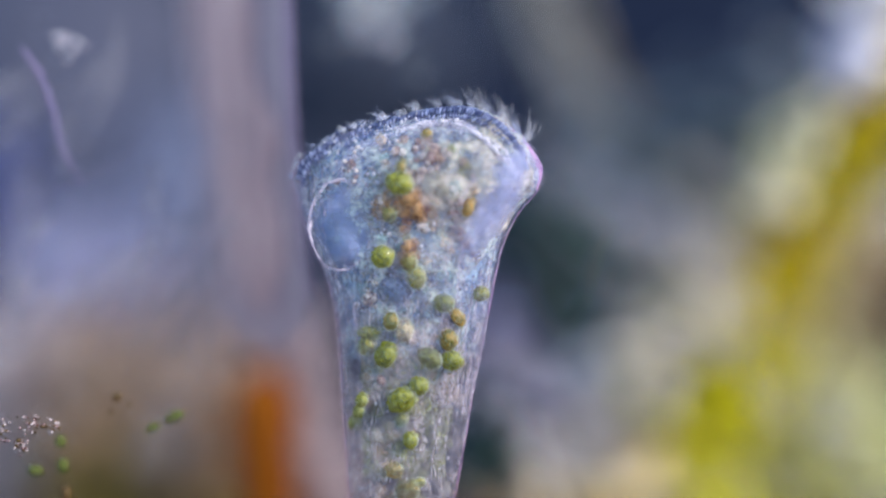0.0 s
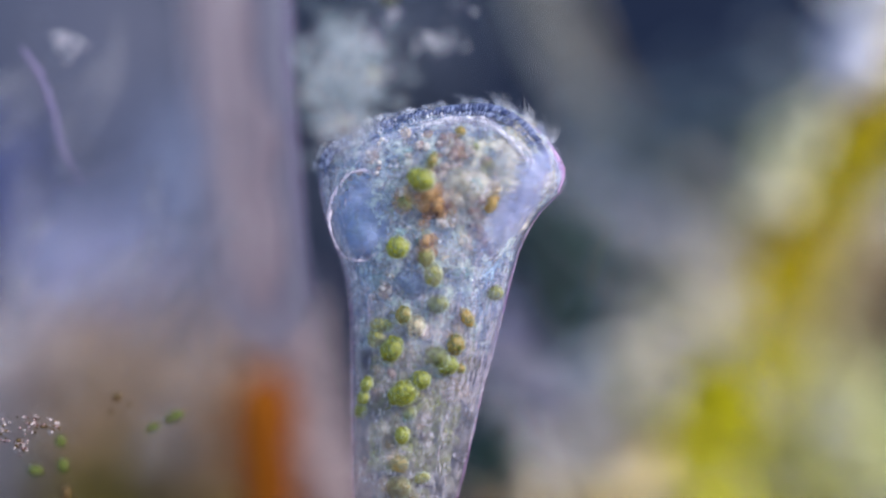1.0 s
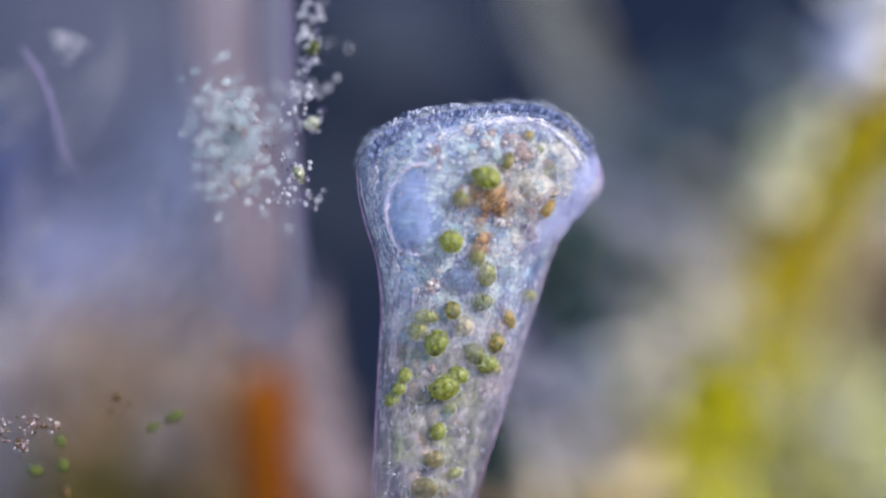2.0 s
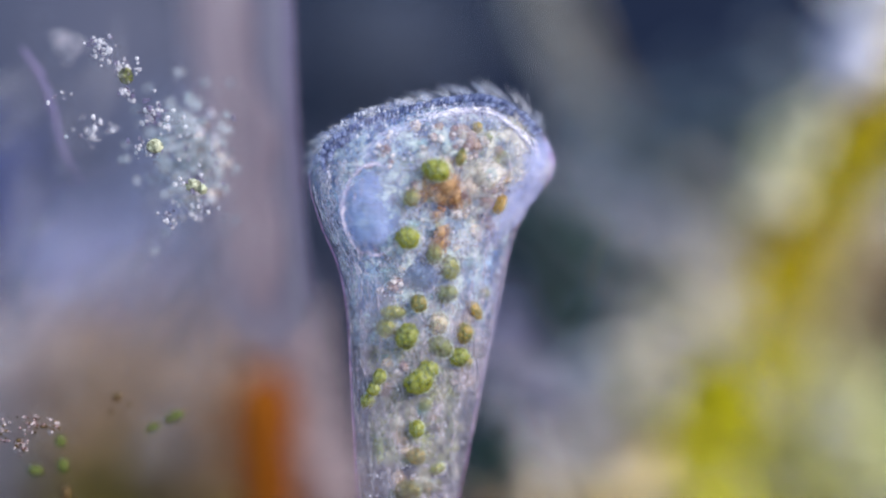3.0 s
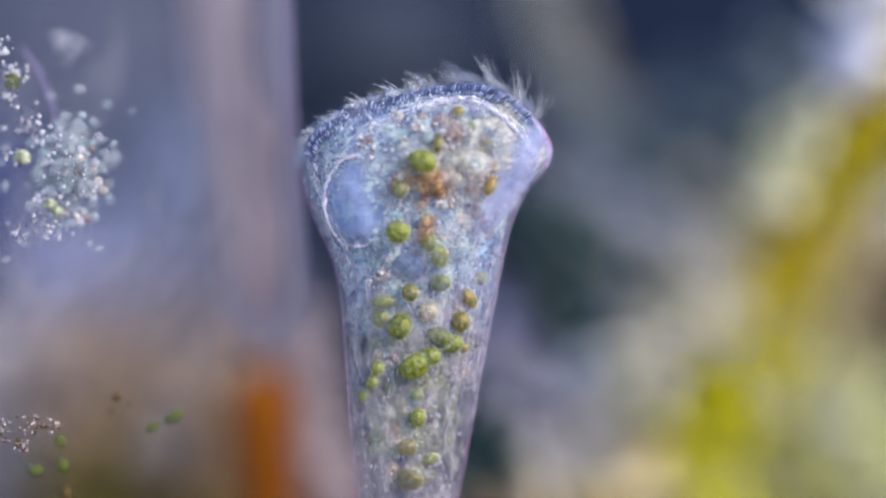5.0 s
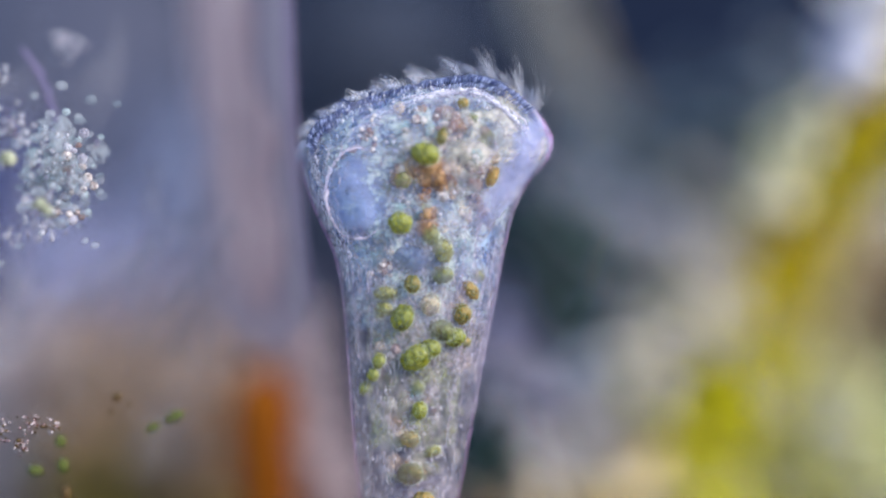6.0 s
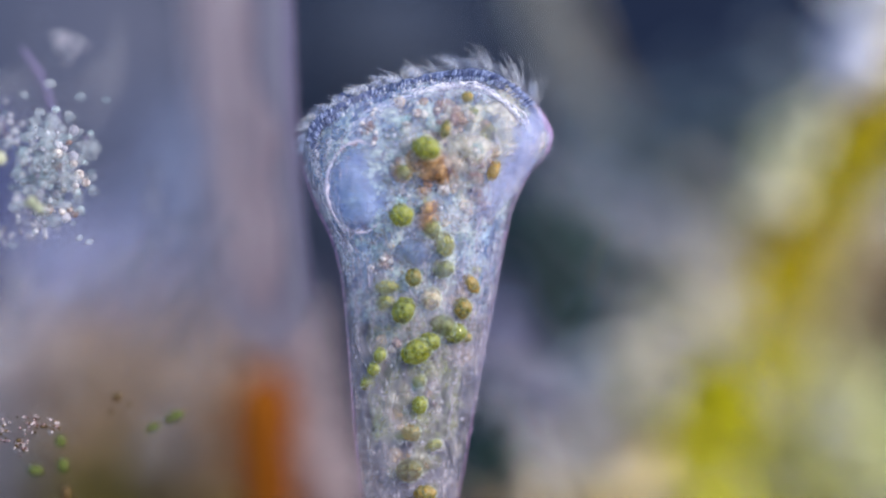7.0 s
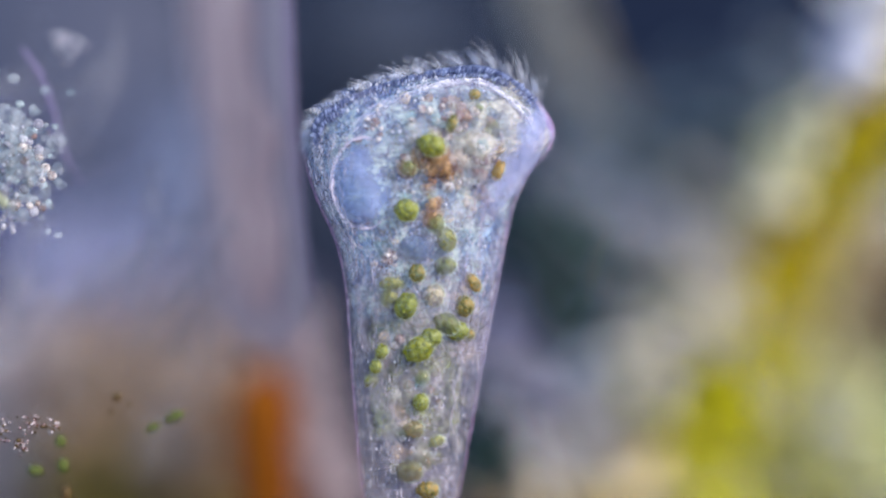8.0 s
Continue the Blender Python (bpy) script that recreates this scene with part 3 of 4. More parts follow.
    for row, (off, length, width) in enumerate(((7, 6.0, 1.8), (19, 5.0, 1.6))):
        v, f = lump_data((0, 0, 0), (width / 1000, 0.004, length / 1000), 0.15, 2, row, 2)
        pads[row] = mesh("membranelle", v, f, M["membranelle"])
        count = 84
        for i in range(count):
            k = 0.10 + 0.70 * i / (count - 1)
            x, y, nx, ny = rim_at(k)
            p = inside(x - nx * off + rnd.uniform(-1, 1), y - ny * off + rnd.uniform(-1.5, 1.5), -0.050 - 0.006 * row)
            ob = part("membranelle", pads[row], root)
            ob.location = p
            ob.rotation_euler = (0, math.atan2(nx, -ny) + 0.35 + rnd.uniform(-0.15, 0.15), 0)
            s = rnd.uniform(0.75, 1.2)
            ob.scale = (s, s, s)
    # tufts of cilia: a short comb on one side, long swept crests on the other
    tufts = []
    for i in range(62):
        k = 0.08 + 0.73 * i / 61
        x, y, nx, ny = rim_at(k)
        strands = []
        crest = 0.5 + 0.5 * math.sin(i * 0.95)
        size = 0.021 + (0.004 + 0.037 * crest ** 2) * min(1, max(0, (k - 0.25) / 0.3))
        count = 4 if k < 0.5 else 6
        for s in range(count):
            lean = 0.09 * (s - count / 2) + rnd.uniform(-0.05, 0.05)
            ln = size * rnd.uniform(0.6, 1.1)
            pts = [Vector((ln * (u * math.sin(lean) - 0.45 * u * u), rnd.uniform(-0.004, 0.004) * u, ln * u * math.cos(lean))) + Vector(((s - count / 2) * (0.0024 if k < 0.5 else 0.0012), 0, 0)) for u in np.linspace(0, 1, 6)]
            strands.append(tube_data(pts, [0.0011, 0.0009, 0.0003] if k > 0.5 else [0.0013, 0.0011, 0.0004], 5))
        ob = part("cilia_tuft", mesh("cilia_tuft", *join(strands), M["cilia" if k > 0.5 else "comb"]), root)
        tufts.append((ob, inside(x, y, -0.02 + 0.05 * math.sin(i * 1.7)), math.degrees(math.atan2(nx, -ny)), i, k))
    cells = algal_cells(root, rnd)
    for x, y, spread, count, size, kind, name in CLUSTERS:
        for q in range(count):
            r = abs(rnd.gauss(0, 0.55)) * spread
            t = rnd.uniform(0, 2 * math.pi)
            g = size * rnd.uniform(0.5, 1.2) / 1000
            gx, gy = x + r * math.cos(t), y + r * math.sin(t)
            lump(name, inside(gx, gy, front(gx, gy) - 0.004 + rnd.uniform(-0.004, 0.004)), (g, g * 0.8, g * rnd.uniform(0.7, 1.2)), kind, root, rough=0.3, detail=1.5, seed=q + x, subdiv=2)
    for q in range(64):
        if q < 26:
            gx, gy = rnd.uniform(690, 865), rnd.uniform(220, 430)
        else:
            gx, gy = rnd.uniform(650, 840), rnd.uniform(430, 860)
        g = rnd.uniform(0.006, 0.015)
        z, c, w, tilt = RINGS[int(np.argmin(np.abs(RINGS[:, 0] - (FOOT[1] - gy) / 1000)))]
        gx = FOOT[0] + 1000 * c + (gx - FOOT[0] - 1000 * c) * min(1, 0.8 * w / max(1e-6, abs(gx / 1000 - FOOT[0] / 1000 - c)))
        lump("vesicle", inside(gx, gy, front(gx, gy) + 0.002), (g, g * 0.6, g * rnd.uniform(0.8, 1.2)), "vesicle", root, rough=0.25, detail=1.6, seed=q * 1.7, subdiv=2)
    # soft droplets of half-digested food
    for q in range(96):
        if q < 44:
            gx, gy = rnd.uniform(695, 880), rnd.uniform(215, 450)
        else:
            gx, gy = rnd.uniform(655, 835), rnd.uniform(440, 870)
        look = rnd.choice(("peach", "peach", "pearl_drop", "olive_drop", "teal_drop") if q < 44 else ("olive_drop", "olive_drop", "peach", "pearl_drop", "teal_drop"))
        g = rnd.uniform(0.006, 0.016) * (0.7 if look == "pearl_drop" else 1)
        z, c, w, tilt = RINGS[int(np.argmin(np.abs(RINGS[:, 0] - (FOOT[1] - gy) / 1000)))]
        if abs((gx - FOOT[0]) / 1000 - c) > 0.8 * w:
            continue
        lump("droplet", inside(gx, gy, front(gx, gy) - 0.003), (g, g * 0.6, g * rnd.uniform(0.7, 1.4)), look, root, rough=0.3, detail=1.6, seed=q * 2.7, subdiv=3, turn=rnd.uniform(-60, 60))
    # fine granules through the cell; their dark and pale tones imitate lit relief
    bits = []
    while len(bits) < 3000:
        k = rnd.random() ** 0.8 * 0.86 + 0.03
        z, c, w, tilt = RINGS[int(k * 120)]
        u = rnd.uniform(-1, 1)
        if rnd.random() < 0.35 and z > 0.42:
            u = math.copysign(1 - 0.12 * rnd.random(), u)
        p = Vector((c + (w - 0.01) * u, -0.42 * w * math.sqrt(max(0, 1 - u * u)) + rnd.uniform(-0.008, 0.014), z))
        if rnd.random() < 0.97 and ((p.x + 0.086) / 0.054) ** 2 + ((p.z - 0.538) / 0.074) ** 2 < 1:
            continue
        if p.z < 0.42 and (abs(u) > 0.97 or rnd.random() < 0.4):
            continue
        if p.z > 0.45 and (u > 0.80 or (p.x > 0.18 and p.z > 0.56)):
            continue
        s = rnd.choice((0.001, 0.0013, 0.0016, 0.002, 0.0026, 0.0036))
        if p.z < 0.42:
            s *= 0.65
        bits.append(lump_data(p, (s, s * 0.8, s * rnd.uniform(0.7, 1.6)), 0.2, 1.5, len(bits), 1))
    part("granulation", mesh("granulation", *join(bits), M["grains"]), root, "countless granules, toned dark and pale to imitate relief", "stuff")
    # short fibres whose dark and pale tones imitate light and shade on relief
    bits = []
    for q in range(2600):
        k = rnd.random() * 0.70 + 0.03
        z, c, w, tilt = RINGS[int(k * 120)]
        u = rnd.uniform(-0.98, 0.98)
        px, py = FOOT[0] + 1000 * (c + (w - 0.006) * u), FOOT[1] - 1000 * z
        if ((px - 634) / 54) ** 2 + ((py - 362) / 74) ** 2 < 1:
            continue
        t, bend, ln = rnd.uniform(-1, 1), rnd.uniform(-1.1, 1.1), rnd.uniform(0.003, 0.008)
        if z < 0.42:
            t, bend, ln = t * 0.5, bend * 0.4, ln * rnd.uniform(0.8, 2.2)
        if abs(u) > 0.7:
            t *= 0.3
        o = Vector((c + (w - 0.006) * u, -0.46 * w * math.sqrt(max(0.02, 1 - u * u)) + rnd.uniform(-0.003, 0.008), z))
        pts = [o + Vector((ln * math.sin(t + bend * v) * v, 0.002 * v, ln * math.cos(t + bend * v) * v)) for v in np.linspace(-1, 1, 6)]
        bits.append(tube_data(pts, [0.0004, rnd.uniform(0.0005, 0.0012), 0.0004], 4))
    part("fibril_mesh", mesh("fibril_mesh", *join(bits), M["relief_fibril"]), root, "fine fibres in the cell skin, toned dark and pale as relief shading", "stuff")
    return root, tufts, cells


def rim_at(k):
    """A point on the rim and its outward direction."""
    i = min(len(RIM) - 2, max(1, int(k * (len(RIM) - 1))))
    d = RIM[i + 1] - RIM[i - 1]
    d /= np.linalg.norm(d)
    return RIM[i][0], RIM[i][1], d[1], -d[0]


# ---- drifting debris ----
DRIFT_CENTRE = (242, 290)
# time, x, y, depth, spin about the upright axis, turn
DRIFT = [(0.0, 650, -45, -0.50, 190, 8), (0.4, 640, 20, -0.42, 188, 6), (0.8, 612, 110, -0.34, 186, 3), (1.0, 603, 160, -0.28, 184, 2), (1.5, 592, 225, -0.07, 180, 0), (1.7, 566, 243, -0.06, 170, 0),
         (2.0, 522, 252, -0.08, 118, -4), (2.4, 458, 258, -0.06, 56, -10), (2.8, 400, 262, -0.05, 12, -18), (3.0, 333, 276, -0.04, 4, -12), (3.5, 242, 290, -0.05, 0, 0), (4.0, 151, 310, -0.06, -4, 5),
         (4.5, 114, 308, -0.09, -4, 4), (5.2, 88, 310, -0.12, -5, 2), (6.0, 72, 308, -0.165, -6, -2), (6.5, 63, 306, -0.165, -6, -3), (7.0, 55, 305, -0.165, -7, -4), (7.5, 38, 303, -0.165, -7, -5), (8.0, -8, 296, -0.165, -8, -6)]
# x, y, half width, half height, turn, look
DRIFT_CELLS = [(166, 132, 13, 14, 0, "dull"), (189, 262, 15, 12, 10, "cream"), (240, 342, 13, 11, 20, "cream"), (254, 353, 9, 9, 0, "cream"), (188, 345, 12, 10, 0, "haze"),
               (300, 305, 9, 10, 0, "haze"), (142, 312, 8, 11, 0, "haze"), (262, 195, 10, 7, 30, "haze")]
DRIFT_SPECKS = [(130, 72, 26, 24, 46, 5), (164, 160, 14, 16, 24, 5), (166, 120, 22, 20, 40, 5), (195, 207, 26, 24, 44, 6), (189, 262, 22, 18, 26, 4), (245, 345, 22, 20, 34, 5), (160, 255, 12, 20, 8, 4), (280, 300, 45, 40, 24, 4),
                (230, 370, 50, 40, 60, 5), (40, 145, 26, 12, 8, 4), (185, 390, 16, 18, 16, 4), (240, 250, 60, 50, 40, 5), (95, 208, 40, 24, 34, 5)]


def debris():
    rnd = random.Random(11)
    root = thing("drifting_debris", at(*DRIFT_CENTRE, -0.05), "loose drifting clump of bright grains and algal cells", "debris")

    def rel(x, y, d):
        return Vector(((x - DRIFT_CENTRE[0]) / 1000, d, (DRIFT_CENTRE[1] - y) / 1000))

    for i, (x, y, a, b, turn, kind) in enumerate(DRIFT_CELLS):
        depth = rnd.uniform(0.05, 0.10) if kind == "haze" else rnd.uniform(-0.02, 0.0)
        lump("algal_cell" if kind != "haze" else "slime_blob", rel(x, y, depth), (a / 1000, (a + b) / 2200, b / 1000), kind, root, rough=0.22, detail=1.6, seed=i * 3.3, turn=turn, subdiv=4)
    for i, (x, y, sx, sy, count, size) in enumerate(DRIFT_SPECKS):
        far = 0.10 if sx > 35 else 0.0
        bits = []
        for q in range(count):
            s = size * rnd.uniform(0.25, 0.85) / 1000
            bits.append(lump_data(rel(x + rnd.gauss(0, 0.5) * sx, y + rnd.gauss(0, 0.5) * sy, rnd.uniform(-0.02, 0.02 + far)), (s, s, s * rnd.uniform(0.6, 1.6)), 0.55, 1.8, q + i * 7, 2))
        part("bright_grains", mesh("bright_grains", *join(bits), M["floc"]), root, kind="stuff")
    for q in range(90):
        g = rnd.uniform(0.0045, 0.0095)
        x, y = 258 + rnd.gauss(0, 1) * 25, 284 + rnd.gauss(0, 1) * 36
        lump("bubble_grain", rel(x, y, 0.11 + rnd.uniform(-0.012, 0.012)), (g, g, g * rnd.uniform(0.85, 1.15)), ("faint", "bubble", "bubble", "pale", "bubble")[q % 5], root, rough=0.12, seed=q * 1.3, subdiv=3)
    bits = []
    for q in range(300):
        s = rnd.uniform(0.004, 0.013)
        bits.append(lump_data(rel(238 + rnd.gauss(0, 1) * 36, 285 + rnd.gauss(0, 1) * 50, rnd.uniform(0.06, 0.18)), (s, s, s * 0.8), 0.4, 1.6, q * 1.9, 2))
    part("slime", mesh("slime", *join(bits), M["haze"]), root, "hazy pale slime", "stuff")
    return root


# ---- still things round about ----
def filament(name, label, rows, depth, width, material, category="filament", flat=0.7, rough=0.3, seed=0.0, steps=60, sides=20, fibres=()):
    path = [at(x, y, depth) for x, y in spline(rows, steps)]
    root = thing(name, path[0], label, category)
    k = (D + depth) / D / 1000
    local = [p - path[0] for p in path]
    share = rounded(len(width) * 8)
    w = np.interp(np.linspace(0, 1, len(share)), np.linspace(0, 1, len(width)), width)
    part("strand", mesh("strand", *tube_data(local, list(w * share * k * 0.5), sides, rough, seed, flat), M[material]), root)
    mean = float(np.mean(width)) * k
    for j, (side, thick, look) in enumerate(fibres):
        line = []
        for i, p in enumerate(local):
            d = (local[min(i + 1, len(local) - 1)] - local[max(i - 1, 0)]).normalized()
            line.append(p + Vector((-d.z, 0, d.x)) * mean * (side + 0.08 * math.sin(i * 0.21 + j * 2)) + Vector((0, -0.32 * mean * flat * 1.6, 0)))
        part("fibre", mesh("fibre", *tube_data(line[3:-3], [0.2 * thick * mean, thick * mean, 0.8 * thick * mean, thick * mean, 0.2 * thick * mean], 10, 0.5, j * 3.0 + seed), M[look]), root)
    return root


def mound(name, label, blobs, depth, material, category, grains=0):
    """A heap of uneven lumps: blobs are x, y, half width, half height, depth behind the first."""
    rnd = random.Random(len(name) + len(blobs))
    origin = at(blobs[0][0], blobs[0][1], depth)
    root = thing(name, origin, label, category)
    for i, (x, y, a, b, dd) in enumerate(blobs):
        k = (D + depth + dd) / D / 1000
        lump("lump", at(x, y, depth + dd) - origin, (a * k, min(a, b) * k * 0.7, b * k), material, root, rough=0.35, detail=1.3, seed=i * 5.1 + depth * 3, subdiv=4)
    if grains:
        bits = []
        for q in range(grains):
            x, y, a, b, dd = rnd.choice(blobs)
            t = rnd.uniform(0, 6.28)
            s = rnd.uniform(0.006, 0.02)
            bits.append(lump_data(at(x + a * math.cos(t) * rnd.random(), y + b * math.sin(t) * rnd.random(), depth + dd - 0.02 - 0.6 * min(a, b) / 1000) - origin, (s, s, s), 0.35, 1.5, q, 2))
        part("loose_grains", mesh("loose_grains", *join(bits), M[material]), root, kind="stuff")
    return root


def cloud(name, label, category, depth, spots, size=20, fill=2.0, spread=0.12):
    """Loose flakes drifting close together: spots are x, y, half width, half height, turn, look."""
    rnd = np.random.RandomState(int(abs(spots[0][0])) + len(spots))
    origin = at(spots[0][0], spots[0][1], depth)
    root = thing(name, origin, label, category)
    ball_v, ball_f = BALLS[2]
    ball_f = np.array(ball_f)
    for x, y, sx, sy, turn, look in spots:
        count = max(12, int(fill * 4 * sx * sy / (0.7 * size * size)))
        a = rnd.normal(0, 1, (count, 2)) * (sx, sy)
        c, s = math.cos(radians(turn)), math.sin(radians(turn))
        px, py = x + a[:, 0] * c - a[:, 1] * s, y + a[:, 0] * s + a[:, 1] * c
        verts = []
        for i in range(count):
            where = at(px[i], py[i], depth + rnd.uniform(-spread, spread)) - origin
            r = size * 0.001 * rnd.uniform(0.6, 1.4)
            axes = np.linalg.qr(rnd.normal(0, 1, (3, 3)))[0]
            shape = ball_v * (1 + 0.22 * rnd.normal(0, 1, (len(ball_v), 1))) * (r * rnd.uniform(0.9, 1.5), r, r * 0.45)
            verts.append(shape @ axes.T + np.array(where))
        faces = (ball_f[None] + (np.arange(count) * len(ball_v))[:, None, None]).reshape(-1, 3)
        part("detritus_layer", mesh("detritus_layer", np.concatenate(verts).tolist(), faces.tolist(), M[look]), root, kind="stuff")
    return root


def stem():
    """A leaf blade whose one edge lies nearer the lens."""
    depth, lean = 0.56, 2.9
    mid = [at(x, y, depth) for x, y in spline([(416, -120), (420, 100), (438, 300), (456, 470), (474, 560), (482, 615)], 70)]
    root = thing("plant_blade", mid[0], "translucent purple-grey leaf blade with a pink vein", "leaf")

    def slant(data):
        v, f = data
        c = np.array([tuple(p - mid[0]) for p in mid])
        out = []
        for x, y, z in v:
            u = x - np.interp(-z, -c[:, 2], c[:, 0])
            k = (D + depth + y - lean * u) / (D + depth)
            out.append(((x + mid[0].x) * k - mid[0].x, y - lean * u, (z + mid[0].z) * k - mid[0].z))
        return out, f

    part("blade", mesh("blade", *slant(tube_data([p - mid[0] for p in mid], [0.103, 0.102, 0.100, 0.098, 0.094, 0.078, 0.03], 28, 0.1, 2, 0.07)), M["stem"]), root)
    path = [at(x, y, depth - 0.03) - mid[0] for x, y in spline([(392, -120), (402, 100), (430, 300), (454, 480), (462, 560)], 50)]
    part("vein", mesh("vein", *slant(tube_data(path, [0.056, 0.060, 0.058, 0.045, 0.01], 16, 0.4, 6, 0.4)), M["strand"]), root, "soft pink vein")
    path = [at(x, y, depth - 0.02) - mid[0] for x, y in spline([(506, -120), (510, 100), (522, 300), (538, 450), (552, 540)], 50)]
    part("margin", mesh("margin", *slant(tube_data(path, [0.010, 0.011, 0.011, 0.009, 0.004], 10, 0.4, 8)), M["ridge"]), root, "violet margin along the edge")


def veils():
    """Faint strands of mucus between the other things."""
    rnd = random.Random(21)
    for what, (x0, y0, x1, y1), lean, count, near in (("faint lavender mucus strands drifting in the water", (-20, 120, 330, 640), 0.5, 16, 0.30), ("faint pinkish mucus strands over the heap", (0, 540, 400, 760), 0.2, 12, 0.85),
                                       ("faint pale mucus strands among the filaments", (900, 300, 1560, 880), -0.8, 26, 0.6)):
        origin = at((x0 + x1) / 2, (y0 + y1) / 2, near)
        root = thing("mucus_veil", origin, what, "mucus")
        for q in range(count):
            x, y, ln = rnd.uniform(x0, x1), rnd.uniform(y0, y1), rnd.uniform(60, 170)
            t, depth = lean + rnd.uniform(-0.5, 0.5), near + rnd.uniform(-0.05, 0.35)
            pts = [at(x - ln * math.sin(t) * v + 14 * math.sin(3 * v + q), y + ln * math.cos(t) * v, depth) - origin for v in np.linspace(-1, 1, 14)]
            w = rnd.uniform(0.012, 0.036)
            part("mucus_strand", mesh("mucus_strand", *tube_data(pts, [0.002, 0.6 * w, w, 0.7 * w, 0.002], 10, 0.6, q * 1.3, 0.5), M["veil"]), root)


def yellow_filament():
    """A broad algal filament: a soft core inside a thick coat of loose chloroplasts."""
    depth = 1.44
    root = cloud("yellow_green_filament", "bright yellow-green algal filament shedding olive chloroplasts", "algal filament", depth, [
        (1236, 900, 52, 60, 10, "moss_flake"), (1242, 785, 50, 62, 10, "lime_flake"), (1276, 690, 46, 50, 20, "lime_flake"), (1318, 600, 46, 52, 30, "mustard_flake"),
        (1346, 505, 40, 54, 32, "mustard_flake"), (1390, 416, 36, 46, 32, "bronze_flake"), (1464, 345, 32, 50, 34, "mustard_flake"), (1322, 560, 46, 44, 30, "mustard_flake"), (1524, 262, 32, 46, 34, "mustard_flake"),
        (1564, 190, 26, 46, 34, "bronze_flake"), (1625, 100, 26, 60, 34, "bronze_flake"), (1250, 1010, 50, 60, 5, "moss_flake"), (1215, 840, 30, 50, 10, "moss_flake"), (1256, 730, 40, 60, 14, "lime_flake"),
        (1282, 645, 44, 50, 26, "lime_flake"), (1296, 625, 36, 46, 28, "lime_flake"), (1326, 560, 38, 46, 32, "mustard_flake"), (1350, 520, 34, 44, 32, "mustard_flake"), (1428, 385, 30, 40, 34, "mustard_flake"), (1500, 300, 26, 40, 34, "mustard_flake")], fill=2.2)
    k = (D + depth) / D
    path = [at(x, y, depth + 0.1) - root.location for x, y in spline([(1215, 1100), (1243, 900), (1280, 730), (1332, 590), (1405, 440), (1495, 300), (1570, 180), (1650, 40)], 60)]
    part("sheath", mesh("sheath", *tube_data(path, [0.06 * k, 0.07 * k, 0.06 * k, 0.045 * k, 0.04 * k, 0.04 * k, 0.03 * k], 20, 0.5, 9, 0.35), M["sheath"]), root, "pale yellow sheath")


